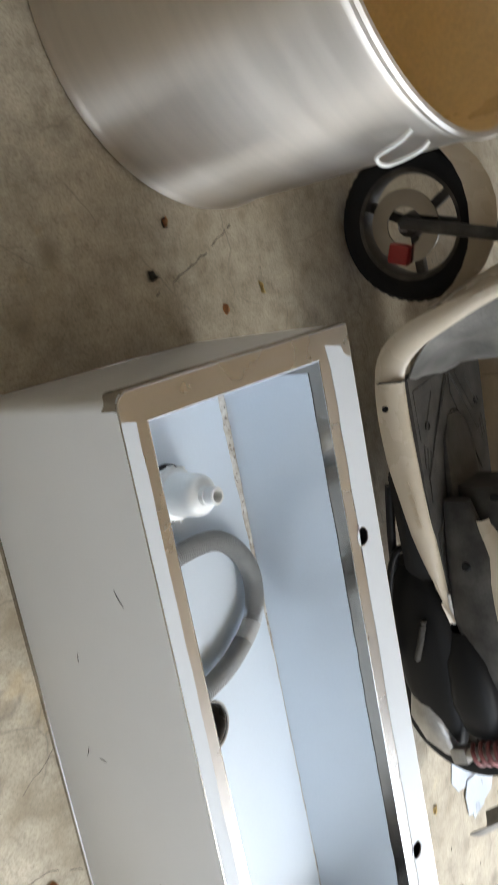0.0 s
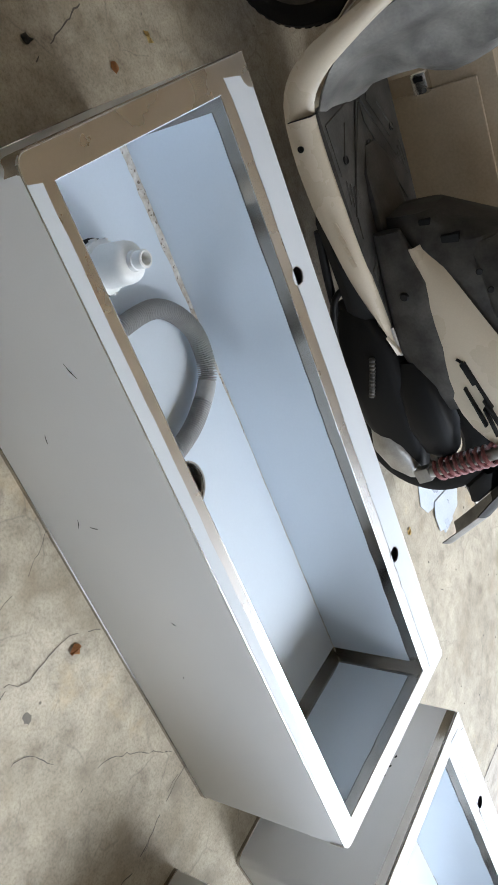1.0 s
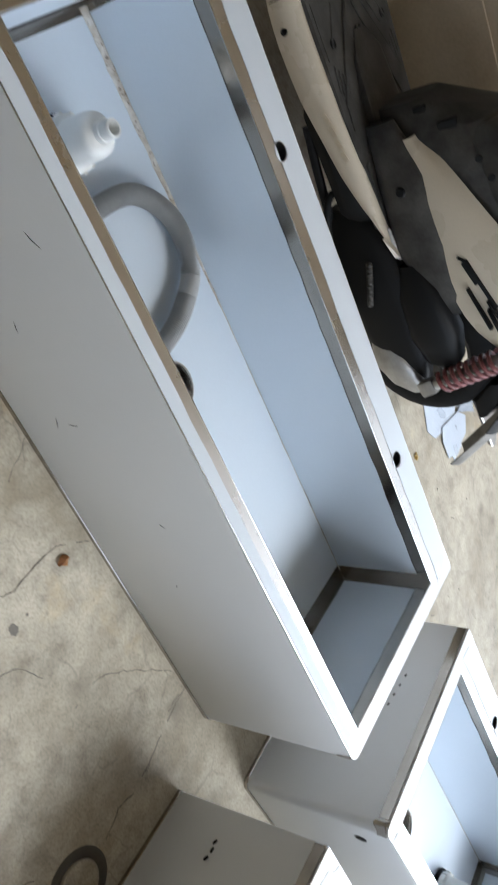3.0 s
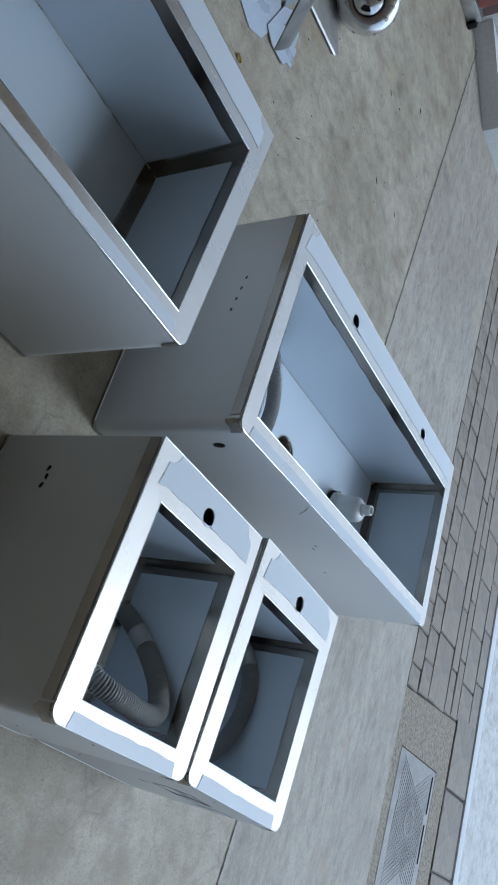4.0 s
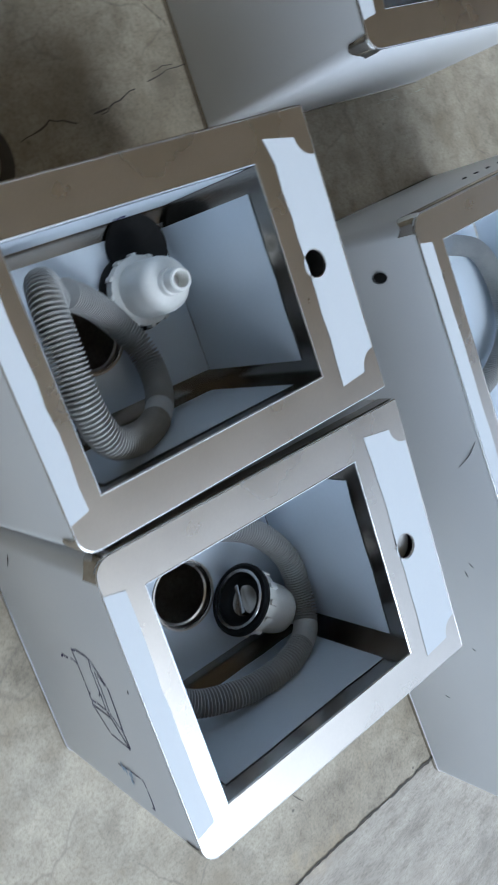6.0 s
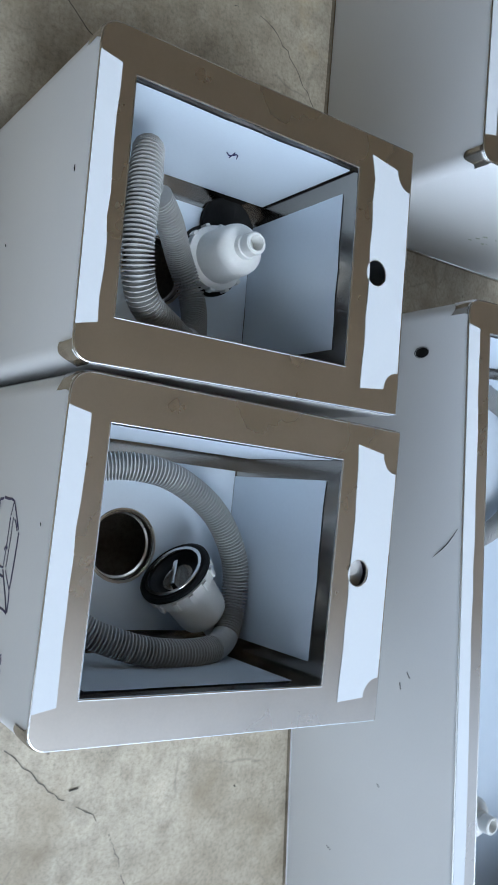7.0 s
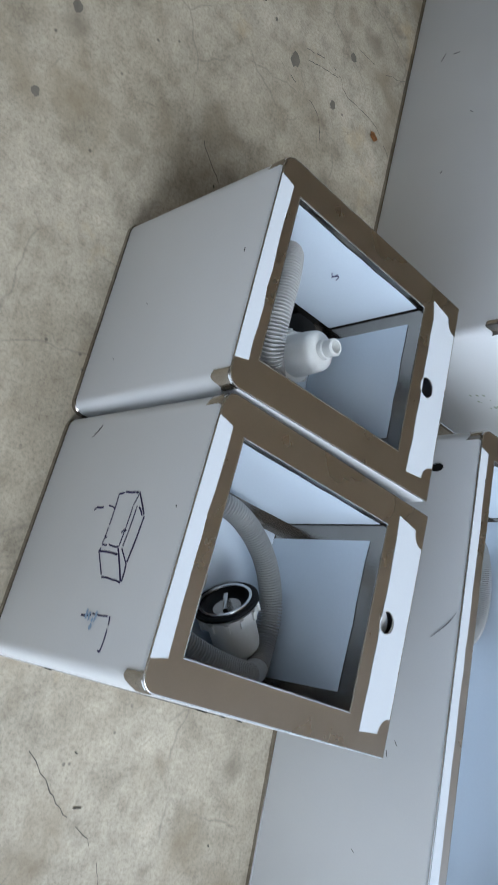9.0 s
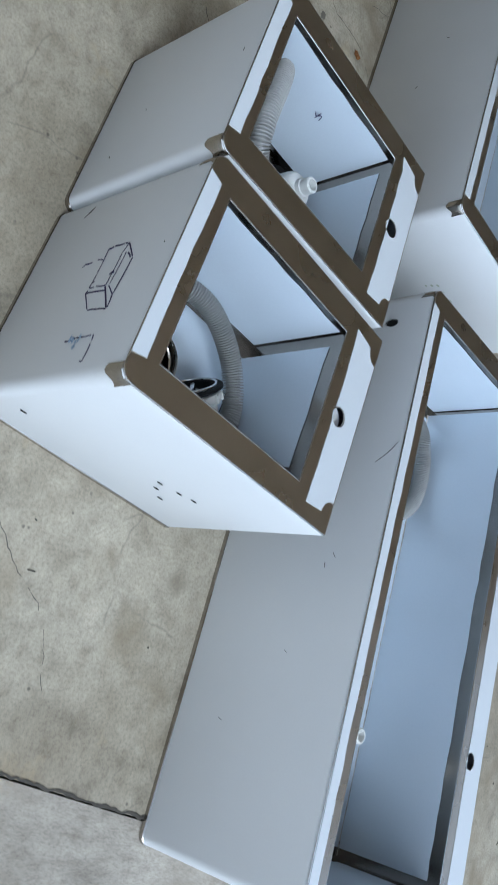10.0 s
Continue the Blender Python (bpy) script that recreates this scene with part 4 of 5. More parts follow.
            bm = sweep(bmesh.new(), [Vector((x0, YC + sgn * (0.008 + 0.014 * k), 0.288)), Vector((x0 + 0.055, YC + sgn * (0.010 + 0.016 * k), 0.2865))], 0.0024, 5)
            part("rib", bm, M_DARKP, board)
        for k in range(4):
            bm = sweep(bmesh.new(), [Vector((0.315 + 0.012 * k, YC + sgn * (0.17 - 0.014 * k), 0.287)), Vector((0.375 + 0.010 * k, YC + sgn * (0.178 - 0.012 * k), 0.2862))], 0.0024, 5)
            part("rib", bm, M_DARKP, board)
    part("centre_hump", side_loft([(0.27, YC, 0.284, 0.03, 0.006), (0.33, YC, 0.288, 0.075, 0.012), (0.48, YC, 0.292, 0.092, 0.016), (0.60, YC, 0.30, 0.095, 0.022)], 18, 4.5), M_DARKP, board, "raised dark middle of the foot board")
    for x, y in ((0.27, -0.145), (0.27, 0.145), (0.52, -0.07), (0.66, -0.12)):
        part("stud", lathe(bmesh.new(), [(0.0001, 0.0015), (0.008, 0.0015), (0.011, 0.004), (0.013, 0.0)], 18, pose(x, YC + y, 0.286)), M_BLACK, board)
    # centre body under the seat
    part("seat_base", side_loft([(0.46, YC, 0.36, 0.07, 0.075), (0.54, YC, 0.44, 0.115, 0.15), (0.68, YC, 0.46, 0.125, 0.17), (0.90, YC, 0.52, 0.125, 0.14), (1.15, YC, 0.63, 0.11, 0.10), (1.30, YC, 0.70, 0.06, 0.05)], 18, 3.2), M_DARKP, s, "dark plastic body under the seat")
    part("foot_peg_panel", side_loft([(0.48, YC - 0.115, 0.325, 0.022, 0.036), (0.62, YC - 0.138, 0.355, 0.030, 0.066), (0.80, YC - 0.15, 0.365, 0.034, 0.076), (0.94, YC - 0.155, 0.385, 0.026, 0.055), (1.0, YC - 0.155, 0.40, 0.012, 0.02)], 14, 2.6), M_DARKP, s, "scuffed dark panel behind the foot board")
    part("peg_bolt", lathe(bmesh.new(), [(0.0001, 0.012), (0.010, 0.012), (0.013, 0.008), (0.016, 0.0)], 18, pose(0.645, YC - 0.163, 0.352, 90, 0, 0)), M_BLACK, s)
    for x, z in ((0.79, 0.34), (0.86, 0.385), (0.90, 0.335)):
        part("screw", lathe(bmesh.new(), [(0.0001, 0.003), (0.006, 0.003), (0.008, 0.0)], 12, pose(x, YC - 0.174, z + 0.02, 90, 0, 0)), M_BLACK, s)
    part("seat", side_loft([(0.66, YC + 0.01, 0.70, 0.05, 0.03), (0.70, YC + 0.01, 0.705, 0.095, 0.055), (0.80, YC, 0.705, 0.125, 0.068), (0.94, YC, 0.735, 0.145, 0.072), (1.10, YC, 0.79, 0.14, 0.072), (1.26, YC, 0.83, 0.105, 0.05), (1.32, YC, 0.84, 0.05, 0.02)], 20, 2.8), M_BLACK, s, "black vinyl seat")
    part("seat_skirt", side_loft([(0.55, YC, 0.545, 0.10, 0.05), (0.60, YC, 0.585, 0.125, 0.07), (0.72, YC, 0.605, 0.135, 0.075), (0.92, YC, 0.65, 0.15, 0.06), (1.12, YC, 0.71, 0.14, 0.05)], 18, 3.4), M_DARKP, s, "dark plastic body panel below the seat")
    for k in range(2):
        part("vent", box(bmesh.new(), 0.475 + 0.042 * k, 0.500 + 0.042 * k, YC - 0.085 - 0.026 * k, YC - 0.03, 0.400 + 0.06 * k, 0.432 + 0.075 * k, 0.004), M_RUBBER, s, "dark vent slot")
        part("panel_hole", lathe(bmesh.new(), [(0.0001, 0.002), (0.007, 0.002), (0.009, 0.0)], 14, pose(0.62 + 0.05 * k, YC - 0.126 - 0.004 * k, 0.545 + 0.02 * k, 70, 0, 0)), M_RUBBER, s)
    part("seat_loop", tube(bmesh.new(), [(0.64, YC + 0.02, 0.69), (0.625, YC + 0.02, 0.72), (0.65, YC + 0.02, 0.75), (0.69, YC + 0.02, 0.745)], 0.009, 10), M_BLACK, s, "small black hook loop at the seat nose")
    # cream rear side panels sweeping up to the tail
    for side in (-1, 1):
        top = [(0.53, 0.405), (0.62, 0.47), (0.74, 0.535), (0.90, 0.615), (1.06, 0.69), (1.22, 0.765), (1.36, 0.80)]
        low = [(0.53, 0.375), (0.66, 0.385), (0.80, 0.395), (0.93, 0.405), (1.08, 0.455), (1.24, 0.60), (1.365, 0.735)]
        wide = [0.15, 0.175, 0.19, 0.195, 0.185, 0.155, 0.10]
        rows = []
        for (tx, tz), (lx, lz), w in zip(top, low, wide):
            rows.append([Vector((tx + (lx - tx) * u, YC + side * (w - 0.05 * (1 - u) ** 2 - 0.02 * u * u), tz + (lz - tz) * u)) for u in (0, 0.25, 0.5, 0.75, 1)])
        pn = part("side_panel", skin(smooth_rows(rows, 18), 0.008), M_CREAM, s, "cream rear side panel")
        if side < 0:
            for x0, z0, x1, z1, h in ((0.845, 0.470, 0.99, 0.517, 0.008), (0.85, 0.464, 0.915, 0.486, 0.013), (0.835, 0.452, 0.853, 0.474, 0.007), (0.96, 0.502, 1.045, 0.530, 0.006), (0.985, 0.498, 1.075, 0.517, 0.005), (0.92, 0.458, 1.045, 0.492, 0.006)):
                ln, tilt = math.hypot(x1 - x0, z1 - z0), math.degrees(math.atan2(z1 - z0, x1 - x0))
                w = 0.1745 + 0.012 * math.sin((x0 - 0.84) * 9)
                bm = box(bmesh.new(), 0, ln, -0.010, 0.008, -h / 2, h / 2, 0.002, pose(x0, YC - w, z0, 0, -tilt, -1 if x0 < 1 else 6))
                part("emblem_bar", bm, M_BLACK, pn, "dark raised emblem bar")
            part("lock", lathe(bmesh.new(), [(0.0001, 0.004), (0.009, 0.004), (0.010, 0.006), (0.013, 0.005), (0.014, 0.0)], 20, pose(1.12, YC - 0.186, 0.563, 80, 0, 10)), M_ALLOY, pn, "round seat lock")
        sec = []
        for x, z, h in ((1.14, 0.60, 0.008), (1.19, 0.645, 0.044), (1.25, 0.69, 0.056), (1.30, 0.725, 0.046), (1.34, 0.752, 0.012)):
            sec.append((x, YC + side * (0.168 - (x - 1.15) * 0.30), z, 0.018, h))
        part("indicator", side_loft(sec, 12), M_LENS, s, "cloudy clear indicator lens")
    part("tail_lamp", side_loft([(1.25, YC - 0.10, 0.60, 0.03, 0.014), (1.31, YC - 0.05, 0.665, 0.07, 0.022), (1.385, YC, 0.735, 0.11, 0.03), (1.41, YC, 0.76, 0.09, 0.02)], 14), M_RED, s, "red tail lamp strip")
    # engine, swing case, shock, rear wheel and mudguard
    wheel(s, 1.18, YC, 0.214, 0.105, 0.135, 3, "rear_wheel")
    part("swing_case", side_loft([(0.66, YC - 0.12, 0.17, 0.045, 0.055), (0.74, YC - 0.135, 0.185, 0.06, 0.09), (0.88, YC - 0.14, 0.20, 0.065, 0.10), (1.02, YC - 0.14, 0.205, 0.06, 0.09), (1.13, YC - 0.135, 0.212, 0.05, 0.07), (1.22, YC - 0.13, 0.215, 0.03, 0.04)], 18, 3.4), M_BLACK, s, "black drive case")
    part("rear_cover", side_loft([(1.04, YC - 0.155, 0.16, 0.03, 0.03), (1.12, YC - 0.165, 0.175, 0.035, 0.055), (1.20, YC - 0.155, 0.20, 0.03, 0.05), (1.25, YC - 0.14, 0.21, 0.015, 0.02)], 14, 3), M_ALLOY, s, "dull alloy gear cover")
    part("air_box", side_loft([(0.84, YC - 0.15, 0.31, 0.03, 0.03), (0.92, YC - 0.16, 0.32, 0.045, 0.06), (1.05, YC - 0.16, 0.33, 0.05, 0.07), (1.14, YC - 0.15, 0.33, 0.035, 0.05), (1.18, YC - 0.14, 0.33, 0.01, 0.02)], 16, 3.2), M_BLACK, s, "black plastic air box")
    bm = bmesh.new()
    tube(bm, [(0.80, YC - 0.205, 0.225), (0.86, YC - 0.21, 0.21), (0.93, YC - 0.205, 0.185)], lambda i: 0.010 if i % 2 else 0.007, 10, 0.006)
    part("stand_spring", bm, M_DARKP, s, "small coil spring")
    bm = bmesh.new()
    tube(bm, [(0.60, YC - 0.14, 0.20), (0.62, YC - 0.19, 0.16), (0.74, YC - 0.215, 0.135), (0.90, YC - 0.225, 0.115)], 0.010, 10)
    box(bm, 0.88, 0.95, YC - 0.245, YC - 0.205, 0.105, 0.118, 0.004)
    part("side_stand", bm, M_BLACK, s, "black side stand")
    bm = bmesh.new()
    tube(bm, [(0.70, YC - 0.16, 0.13), (0.56, YC - 0.175, 0.15), (0.42, YC - 0.18, 0.17)], 0.012, 10)
    part("frame_tube", bm, M_BLACK, s, "black frame tube")
    part("belly", side_loft([(0.16, YC, 0.24, 0.13, 0.03), (0.40, YC, 0.205, 0.205, 0.05), (0.66, YC, 0.215, 0.20, 0.055), (0.80, YC, 0.25, 0.10, 0.05)], 14, 3), M_BLACK, s, "black underside")
    a, b = Vector((1.215, YC - 0.185, 0.262)), Vector((1.135, YC - 0.175, 0.52))
    bm = bmesh.new()
    sweep(bm, [a + (b - a) * (i / 8) for i in range(9)], 0.017, 12)
    shock = part("shock_absorber", bm, M_ALLOY, s, "rear shock absorber")
    d = (b - a).normalized()
    u = d.cross(Vector((0, 1, 0))).normalized()
    v = d.cross(u)
    coil = [a + d * (0.055 + 0.185 * i / 150) + (u * math.cos(i * 0.335) + v * math.sin(i * 0.335)) * 0.029 for i in range(151)]
    part("spring", sweep(bmesh.new(), coil, 0.0062, 8), M_SPRING, shock, "faded red coil spring")
    part("shock_foot", box(bmesh.new(), -0.02, 0.02, -0.022, 0.022, -0.018, 0.03, 0.006, axis(a, b)), M_ALLOY, shock, "dirty alloy shock foot")
    rows = []
    for x, z, w in ((1.27, 0.60, 0.085), (1.33, 0.52, 0.08), (1.41, 0.435, 0.075), (1.50, 0.355, 0.07), (1.575, 0.265, 0.066), (1.63, 0.20, 0.06)):
        rows.append([Vector((x - 0.03 * abs(u) ** 2, YC + w * u, z - 0.02 * abs(u) ** 2)) for u in (-1, -0.6, 0, 0.6, 1)])
    part("rear_mudguard", skin(smooth_rows(rows[:4], 10), 0.005), M_BLACK, s, "black rear mudguard")
    part("mud_flap", skin(smooth_rows(rows[3:], 8), 0.004), M_GREYP, s, "faded grey mud flap")
    part("hugger", side_loft([(1.30, YC, 0.40, 0.06, 0.02), (1.36, YC, 0.36, 0.06, 0.06), (1.42, YC, 0.33, 0.05, 0.02)], 12), M_BLACK, s, "black inner mudguard")
    return s


scooter()


# ---- things on the floor behind ----
def cabinet():
    """A low steel cabinet lying behind the scooter, with a chrome latch."""
    c = thing("steel_cabinet", "low bare steel cabinet with a chrome latch", "cabinet", "", pose(0.172, 1.425, 0))
    part("body", box(bmesh.new(), 0, 0.95, 0, 0.5, 0, 0.52, 0.006), M_TAN, c)
    part("door_panel", box(bmesh.new(), 0.05, 0.90, -0.012, -0.001, 0.06, 0.47, 0.004), M_TAN, c, "tan brushed steel door panel")
    latch = part("latch", box(bmesh.new(), 0.0, 0.055, -0.032, -0.002, 0.30, 0.345, 0.005), M_CHROME, c, "chrome latch")
    part("latch_bolt", lathe(bmesh.new(), [(0.0001, 0.006), (0.008, 0.006), (0.011, 0.0)], 6, pose(0.045, -0.032, 0.335, 90, 0, 0)), M_CHROME, latch)
    part("latch_slot", box(bmesh.new(), 0.008, 0.022, -0.0345, -0.030, 0.308, 0.336, 0.002), M_BLACK, latch)
    for x in (0.09, 0.40, 0.7):
        part("rivet", lathe(bmesh.new(), [(0.0001, 0.003), (0.006, 0.002), (0.008, 0.0)], 14, pose(x, -0.012, 0.10, 90, 0, 0)), M_CHROME, c)
    return c


cabinet()


def blower():
    """A cast blower housing with a snail casing, three-slot cover and outlet duct, on a sheet bracket."""
    b = thing("blower", "bare cast metal blower with a round slotted cover", "blower", "", pose(1.885, 1.885, 0) @ Matrix.Diagonal((0.88, 0.88, 0.88, 1)) @ pose(-1.935, -2.0, 0))
    m = axis((1.935, 2.0, 0.130), (1.935 - 0.455, 2.0 - 0.82, 0.130 + 0.40))
    part("casing", lathe(bmesh.new(), [(0.0001, -0.07), (0.09, -0.07), (0.118, -0.05), (0.130, -0.015), (0.125, 0.02), (0.108, 0.040), (0.082, 0.048), (0.066, 0.046), (0.060, 0.032), (0.0001, 0.030)], 56, m), M_CHROME, b)
    part("cover", lathe(bmesh.new(), [(0.060, 0.033), (0.058, 0.044), (0.040, 0.056), (0.018, 0.062), (0.0001, 0.063)], 40, m), M_CHROME, b, "domed cover")
    for k in range(3):
        out = [(0.022 * math.cos(radians(a)), 0.022 * math.sin(radians(a))) for a in (-22, 22)][::-1]
        out = [(0.047 * math.cos(radians(a)), 0.047 * math.sin(radians(a))) for a in range(-28, 29, 7)] + out
        bm = plate(bmesh.new(), out, (), 0.0, 0.012, m @ pose(0, 0, 0.064, 0, 0, 120 * k + 90))
        for v in bm.verts:
            v.co -= (m.to_3x3() @ Vector((0, 0, 1))) * 0.004
        part("slot", bm, M_BLACK, b, "dark opening", smooth=False)
    for k in range(9):
        part("bolt", lathe(bmesh.new(), [(0.0001, 0.008), (0.005, 0.008), (0.005, 0.0)], 8, m @ pose(0.128 * math.cos(k * 0.7), 0.128 * math.sin(k * 0.7), 0.0)), M_CHROME, b)
    for k, letter in enumerate("BLOWER"):
        cu = bpy.data.curves.new("cast_letter", "FONT")
        cu.body, cu.size, cu.extrude, cu.align_x = letter, 0.034, 0.0018, "CENTER"
        cu.materials.append(M_ALLOY)
        ob = new("cast_letter", cu)
        ob.parent = b
        a = LETTER_START - 27 * k
        ob.matrix_local = m @ pose(0.088 * math.cos(radians(a)), 0.088 * math.sin(radians(a)), 0.0475, 0, 0, a - 90) @ pose(0, 0, 0, 12, 0, 0)
    bm = bmesh.new()
    tube(bm, [(1.99, 2.05, 0.055), (1.90, 2.02, 0.055), (1.81, 2.02, 0.05), (1.72, 2.04, 0.05)], lambda i: 0.05 - 0.0006 * i, 18, 0.012)
    part("outlet", bm, M_CHROME, b, "cast outlet duct")
    bm = bmesh.new()
    lathe(bm, [(0.040, -0.012), (0.048, -0.012), (0.048, 0.012), (0.040, 0.012)], 28, axis((1.775, 2.028, 0.05), (1.70, 2.045, 0.05)), closed=True)
    part("clamp", bm, M_BLACK, b, "black hose clamp")
    bm = plate(bmesh.new(), [(1.70, 1.76), (1.99, 1.78), (2.03, 1.83), (1.93, 1.98), (1.74, 2.02)], (), 0.004, 0.004)
    part("bracket", bm, M_IRON, b, "dark sheet bracket", smooth=False)
    bm = bmesh.new()
    sweep(bm, [Vector((1.69, 1.755, 0.012)), Vector((2.0, 1.785, 0.012))], 0.006, 4)
    part("bracket_edge", bm, M_ALLOY, b, "bright bracket edge")
    return b


LETTER_START = 165
blower()


def sheet(label, outline, z, lift=0.0):
    bm = plate(bmesh.new(), [(x - 0.035, y - 0.045) for x, y in outline], (), z, 0.003)
    for v in bm.verts:
        v.co.z += lift * (v.co.x - 1.45)
    return tagged(part("metal_offcut", bm, M_PLATE, None, label, smooth=False), label, "metal sheet", "sheet offcuts")


sheet("pale blue-white sheet metal offcut on the floor", [(1.50, 1.36), (1.60, 1.325), (1.655, 1.36), (1.70, 1.52), (1.62, 1.60), (1.55, 1.50)], 0.004)
sheet("pale blue-white sheet metal offcut on another sheet", [(1.652, 1.42), (1.70, 1.395), (1.775, 1.40), (1.80, 1.46), (1.785, 1.575), (1.73, 1.61), (1.68, 1.56)], 0.008)
sheet("small pale sheet metal offcut under the others", [(1.76, 1.43), (1.815, 1.44), (1.81, 1.52), (1.77, 1.53)], 0.0035)
bm = bmesh.new()
box(bm, 1.563, 1.648, 1.518, 1.522, 0.0, 0.07)
box(bm, 1.563, 1.648, 1.522, 1.573, 0.0, 0.004)
box(bm, 1.563, 1.648, 1.573, 1.577, 0.0, 0.07)
tagged(part("steel_channel", bm, M_CHROME, None, "", smooth=False), "short bright folded steel channel on the floor", "metal channel")
bm = box(bmesh.new(), 1.455, 1.675, 1.868, 2.028, 0.0, 0.12, 0.02)
tagged(part("white_box", bm, M_WHITEW, None), "rumpled white cardboard box beside the blower", "box")


def machine():
    k = thing("skid_machine", "rust-red machine on grey steel skids", "machine", "", pose(2.49, 3.15, 0, 0, 0, 8))
    for y in (0.0, 0.09):
        part("skid", box(bmesh.new(), -0.25, 0.32, y, y + 0.055, 0.0, 0.075, 0.006), M_ALLOY, k, "grey steel skid rail")
    part("body", box(bmesh.new(), -0.22, 0.27, 0.02, 0.5, 0.075, 0.42, 0.02), M_RUST, k, "dull rust-red housing")
    part("skid_end", box(bmesh.new(), 0.30, 0.335, -0.02, 0.06, 0.0, 0.05, 0.008), M_BLACK, k, "dark skid end")
    return k


machine()
bm = plate(bmesh.new(), [(2.87, 3.30), (3.295, 2.98), (3.76, 3.03), (3.77, 3.30)], (), 0.10, 0.14)
tagged(part("plinth", bm, M_WHITEW, None, smooth=False), "white painted concrete plinth beside the apron", "plinth", kind="structure")


# ---- cracks, joints, litter on the ground ----
def crack(parent, points, width, seed, gaps=0.0):
    part("crack", strip(bmesh.new(), points, width, 0.0012, seed, gaps), M_CRACK if width > 0.004 else M_HAIR, parent, "dark crack in the concrete", smooth=False)


crack(FLOOR, [(JOINT(y) - 0.002, y) for y in (-4.1, -3, -2, -1.2, -0.6, 0, 0.6, 1.3, 2, 2.8, 3.28)], 0.006, 1)
for n, (pts, w) in enumerate((
    ([(0.792, -0.414), (0.769, -0.343), (0.776, -0.295), (0.805, -0.26), (0.804, -0.194), (0.807, -0.128), (0.857, -0.06)], 0.0035),
    ([(0.886, -0.476), (0.907, -0.404), (0.923, -0.338), (1.009, -0.296)], 0.0032),
    ([(1.095, -0.291), (1.086, -0.248), (1.107, -0.195), (1.151, -0.144), (1.25, -0.06)], 0.0035),
    ([(1.36, -0.25), (1.325, -0.161), (1.308, -0.127), (1.304, -0.067)], 0.0035),
    ([(0.652, -0.258), (0.647, -0.202), (0.646, -0.155), (0.609, -0.082), (0.589, -0.053)], 0.003),
    ([(1.369, -0.399), (1.36, -0.368), (1.351, -0.34), (1.362, -0.293), (1.355, -0.258), (1.343, -0.197)], 0.005),
    ([(1.325, -0.143), (1.316, -0.103), (1.306, -0.056)], 0.0035),
    ([(0.822, -0.619), (0.80, -0.585), (0.771, -0.541)], 0.003),
    ([(1.169, -0.626), (1.222, -0.603), (1.273, -0.549)], 0.0035),
    ([(0.816, -0.402), (0.797, -0.339), (0.783, -0.291)], 0.003),
    ([(2.41, -0.59), (2.50, -0.49), (2.555, -0.41), (2.67, -0.355)], 0.003),
    ([(-0.303, 0.708), (-0.236, 0.58), (-0.177, 0.434)], 0.006))):
    crack(FLOOR, pts, w * 0.5, 10 + n, 0.12)


def floor_drain():
    """A round capped floor drain set in a shallow ring of mortar."""
    d = thing("floor_drain", "round grimy capped drain set in the concrete", "drain", "", pose(1.380, -0.495, 0) @ Matrix.Diagonal((0.82, 0.82, 1, 1)))
    part("mortar_ring", lathe(bmesh.new(), [(0.090, 0.0005), (0.084, 0.003), (0.070, 0.0035), (0.062, 0.002)], 40), M_CRACK, d, "dark uneven mortar ring")
    part("cap", lathe(bmesh.new(), [(0.060, 0.0006), (0.058, 0.006), (0.052, 0.007), (0.050, 0.0055), (0.0001, 0.005)], 40), M_FLOOR, d, "concrete-coloured round cap with a raised edge")
    return d


floor_drain()


def litter(name, label, category, x, y, r, material, seed, group=""):
    rnd = random.Random(seed)
    bm = bmesh.new()
    c = bm.verts.new((0, 0, r * 0.45))
    ring = [bm.verts.new((r * rnd.uniform(0.6, 1.2) * math.cos(a), r * rnd.uniform(0.35, 0.8) * math.sin(a), rnd.uniform(0.0005, r * 0.5))) for a in [2 * math.pi * k / 9 for k in range(9)]]
    for k in range(9):
        bm.faces.new((c, ring[k], ring[(k + 1) % 9]))
    bmesh.ops.solidify(bm, geom=bm.faces[:], thickness=0.0008)
    ob = tagged(part(name, bm, material, None, label, smooth=False), label, category, group)
    ob.matrix_world = pose(x, y, 0.0006, 0, 0, rnd.uniform(0, 360))
    return ob


litter("dry_leaf", "crumpled orange-brown dry leaf on the concrete", "leaf", 0.840, -0.135, 0.018, M_LEAF, 1, "dry leaves")
litter("dry_leaf", "small yellow dry leaf on the concrete", "leaf", -0.147, 0.780, 0.016, M_YELLEAF, 2, "dry leaves")
litter("dry_leaf", "small brown dry leaf on the concrete", "leaf", -0.118, 0.638, 0.015, M_LEAF, 3, "dry leaves")
litter("dry_leaf", "dark brown leaf scrap on the concrete", "leaf", -0.219, 0.432, 0.016, M_CRACK, 4, "dry leaves")
litter("dry_leaf", "small yellow dry leaf near the scooter", "leaf", 1.58, 1.16, 0.016, M_YELLEAF, 5, "dry leaves")
litter("dry_leaf", "small brown dry leaf on the concrete", "leaf", -0.325, 0.50, 0.013, M_LEAF, 6, "dry leaves")
def stain(x, y, r, seed):
    """A flat dark oil spot with an uneven edge."""
    rnd = random.Random(seed)
    bm = bmesh.new()
    bm.faces.new([bm.verts.new((x + r * rnd.uniform(0.75, 1.15) * math.cos(k * 0.4488), y + 0.8 * r * rnd.uniform(0.75, 1.15) * math.sin(k * 0.4488), 0.0008)) for k in range(14)])
    part("oil_spot", bm, M_SPOT, FLOOR, "dark round oil spot", smooth=False)


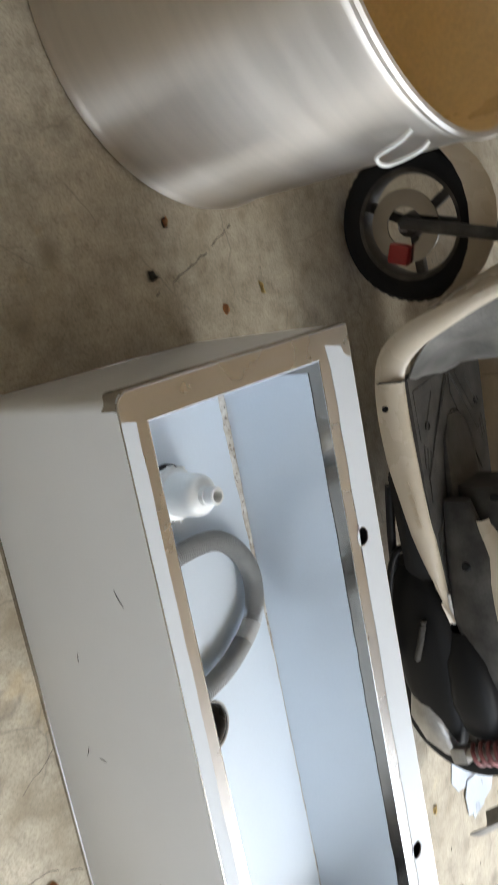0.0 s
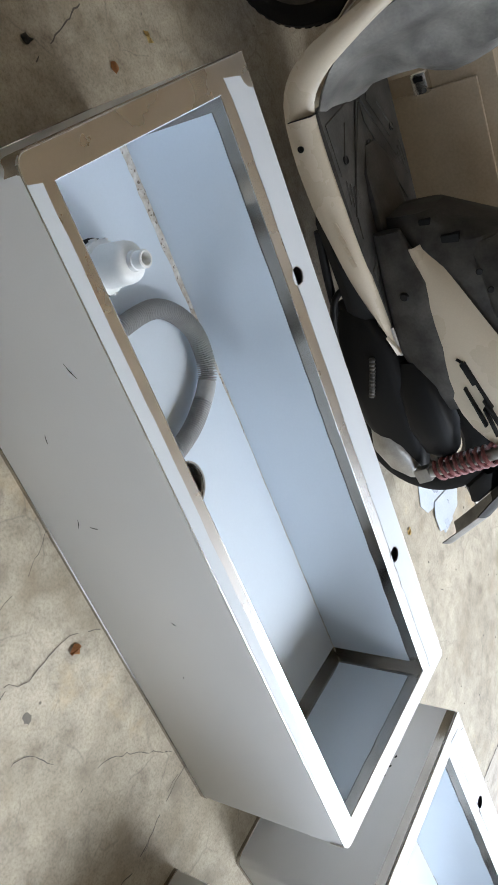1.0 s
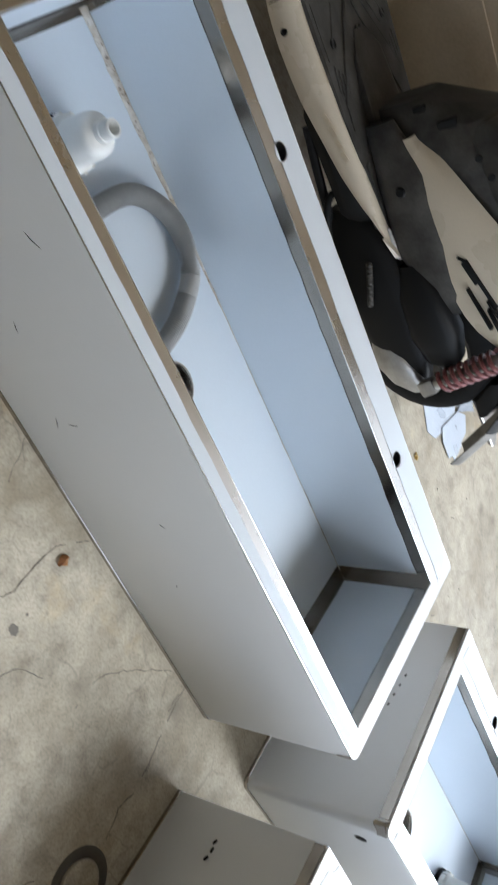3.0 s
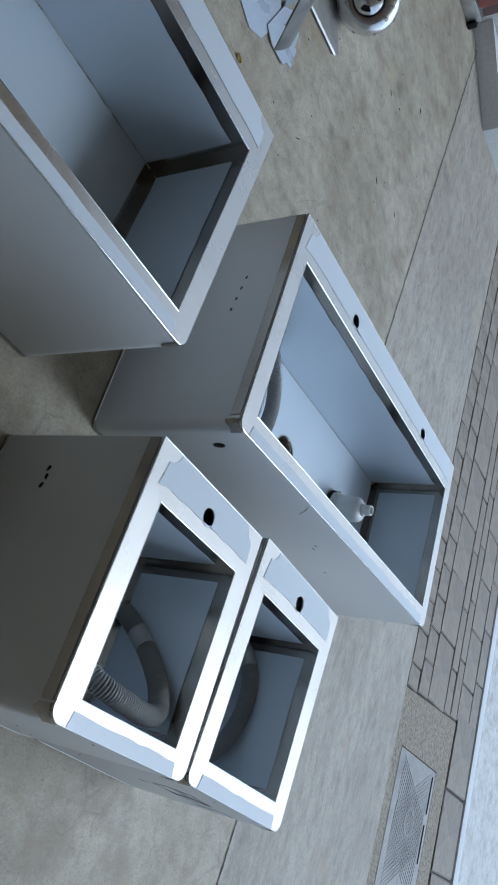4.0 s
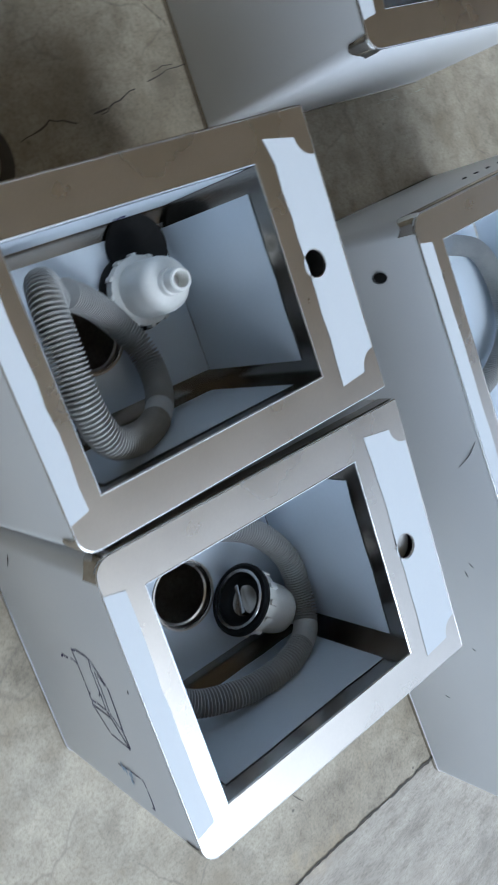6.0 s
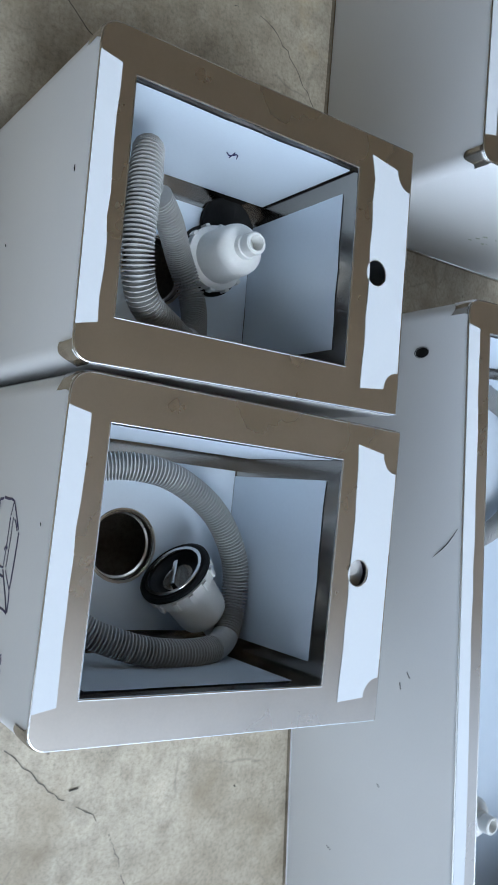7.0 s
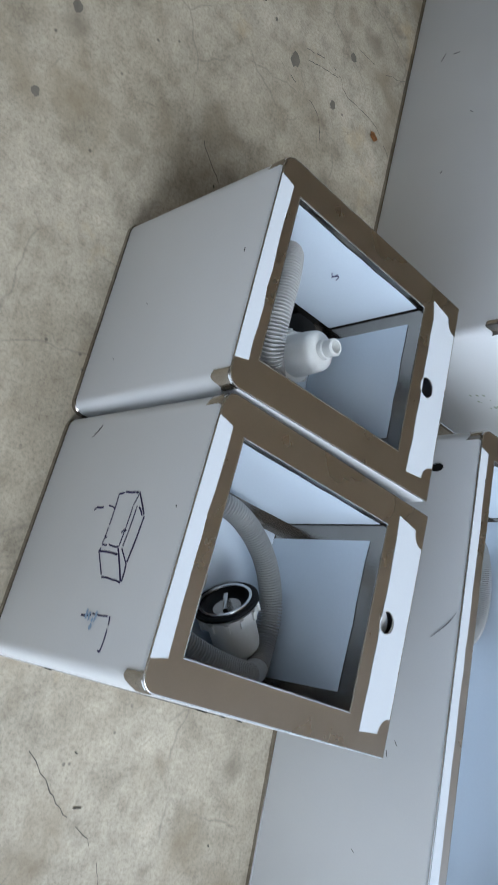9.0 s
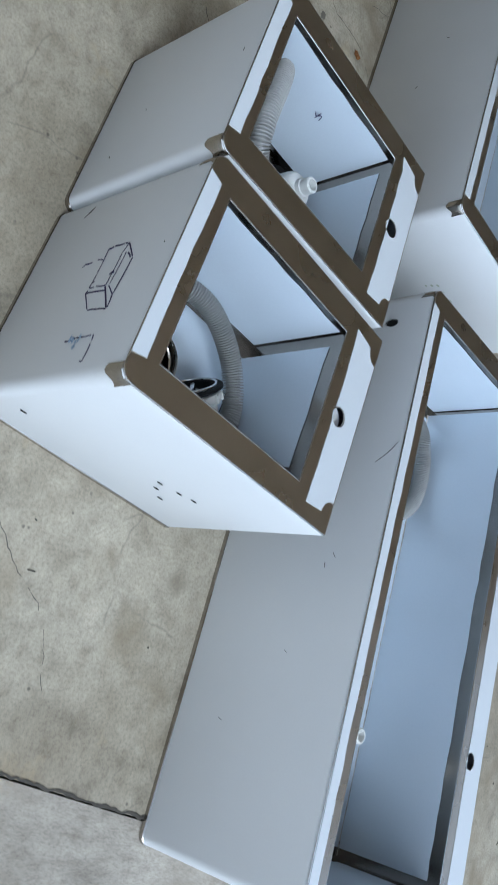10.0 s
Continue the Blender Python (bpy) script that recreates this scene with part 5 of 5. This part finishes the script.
for n, (x, y, r) in enumerate(((1.165, -0.942, 0.013), (1.372, -0.958, 0.011), (0.848, -0.439, 0.020), (0.865, -0.294, 0.013), (0.689, -0.263, 0.014), (-0.325, 0.50, 0.012), (1.08, -0.90, 0.007), (0.80, -0.52, 0.006))):
    stain(x, y, r, n)
rnd = random.Random(9)
bm = bmesh.new()
for k in range(80):
    x, y = (rnd.uniform(1.7, 2.95), rnd.uniform(0.7, 3.2)) if k % 3 else (rnd.uniform(-0.6, 2.8), rnd.uniform(-1.6, -0.1))
    m = pose(x, y, 0.0015, 0, 0, rnd.uniform(0, 360))
    ln = rnd.uniform(0.003, 0.014) if rnd.random() < 0.3 else rnd.uniform(0.0015, 0.004)
    box(bm, -ln, ln, -0.001, 0.001, -0.001, 0.001, 0, m)
tagged(part("floor_litter", bm, M_CRACK, None, smooth=False), "dark metal shavings and specks scattered on the concrete", "debris", kind="stuff")


# ---- the roadside: stone setts, inspection cover, kerb stones ----
def stone_mesh(w, d, h, seed):
    rnd = random.Random(seed)
    bm = box(bmesh.new(), -w / 2, w / 2, -d / 2, d / 2, -h, 0)
    top = [e for e in bm.edges if all(v.co.z > -1e-4 for v in e.verts)]
    bmesh.ops.bevel(bm, geom=top, offset=0.005, segments=1, affect="EDGES")
    for v in bm.verts:
        v.co.x += rnd.uniform(-1, 1) * 0.003
        v.co.y += rnd.uniform(-1, 1) * 0.003
    me = bpy.data.meshes.new("paver")
    bm.to_mesh(me)
    bm.free()
    me.materials.append(M_STONE)
    return me


COVER = thing("inspection_cover", "weathered patterned cast cover in the pavement", "manhole cover")
part("plate", box(bmesh.new(), 3.985, 4.50, -0.80, -0.185, -0.03, -0.003, 0.003), M_IRON, COVER)
for k in range(34):
    for lean in (28, -28):
        y = -0.80 + 0.62 * k / 33
        m = pose(4.24, y, -0.002, 0, 0, lean)
        bm = box(bmesh.new(), -0.22, 0.22, -0.0025, 0.0025, -0.002, 0.0012)
        bmesh.ops.transform(bm, matrix=m, verts=bm.verts[:])
        cut = [v for v in bm.verts if not (-0.79 < v.co.y < -0.195)]
        if cut:
            bm.free()
            continue
        part("rib", bm, M_IRON, COVER, smooth=False)
for y in (-0.30, -0.52):
    part("handle_slot", box(bmesh.new(), 4.455, 4.463, y - 0.085, y + 0.085, -0.004, 0.0005), M_BLACK, COVER, "dark lifting slot", smooth=False)
part("cast_ring", lathe(bmesh.new(), [(0.05, 0.0), (0.055, 0.003), (0.062, 0.003), (0.066, 0.0)], 32, pose(4.24, -0.46, -0.001)), M_IRON, COVER, "cast round emblem without letters")
bm = plate(bmesh.new(), [(3.89, -2.2), (4.66, -2.2), (4.675, 0.11), (3.89, 0.055)], [[(3.98, -0.805), (4.505, -0.805), (4.505, -0.18), (3.98, -0.18)]], -0.004, 0.03)
SURROUND = tagged(part("pebble_surround", bm, M_PEBBLE, None, smooth=False), "exposed pebble concrete round the inspection cover", "pavement", kind="structure")
meshes = {}


def paver(x, y, w, d, seed):
    key = (round(w, 2), round(d, 2), seed % 3)
    if key not in meshes:
        meshes[key] = stone_mesh(w, d, 0.03, seed % 3)
    ob = new("paver", meshes[key])
    ob.parent = BED
    ob.location = (x, y, -0.003 + 0.002 * ((seed * 7) % 5) / 5)
    ob.rotation_euler = (0, 0, 0.006 * ((seed * 13) % 7 - 3) / 3)


rnd = random.Random(5)
count = 0
for x, w, d, first in ((3.965, 0.138, 0.158, 0.10), (4.112, 0.138, 0.158, 0.158), (4.315, 0.255, 0.33, 0.33), (4.50, 0.1, 0.33, 0.22), (4.608, 0.1, 0.33, 0.30), (4.775, 0.222, 0.30, 0.19), (4.967, 0.145, 0.30, 0.26)):
    y = 0.068 + 0.07 * (x - 3.9)
    for k in range(int(4.2 / d)):
        ln = first if k == 0 else d
        count += 1
        paver(x, y + ln / 2, w, ln, count)
        y += ln + 0.007
for k in range(12):
    count += 1
    paver(4.865, -0.02 - 0.392 * k, 0.345, 0.38, count)
part("kerb_line", box(bmesh.new(), 5.052, 5.14, -9, 9, -0.05, 0.004, 0.006), M_WHITEW, ROAD, "pale kerb strip")
ROADSIDE = pose(0.045, -0.05, 0, 0, 0, 1.15) @ Matrix.Diagonal((0.992, 0.965, 1, 1))  # how the roadside lies to the workshop
for ob in (BED, ROAD, COVER, SURROUND):
    ob.matrix_world = ROADSIDE
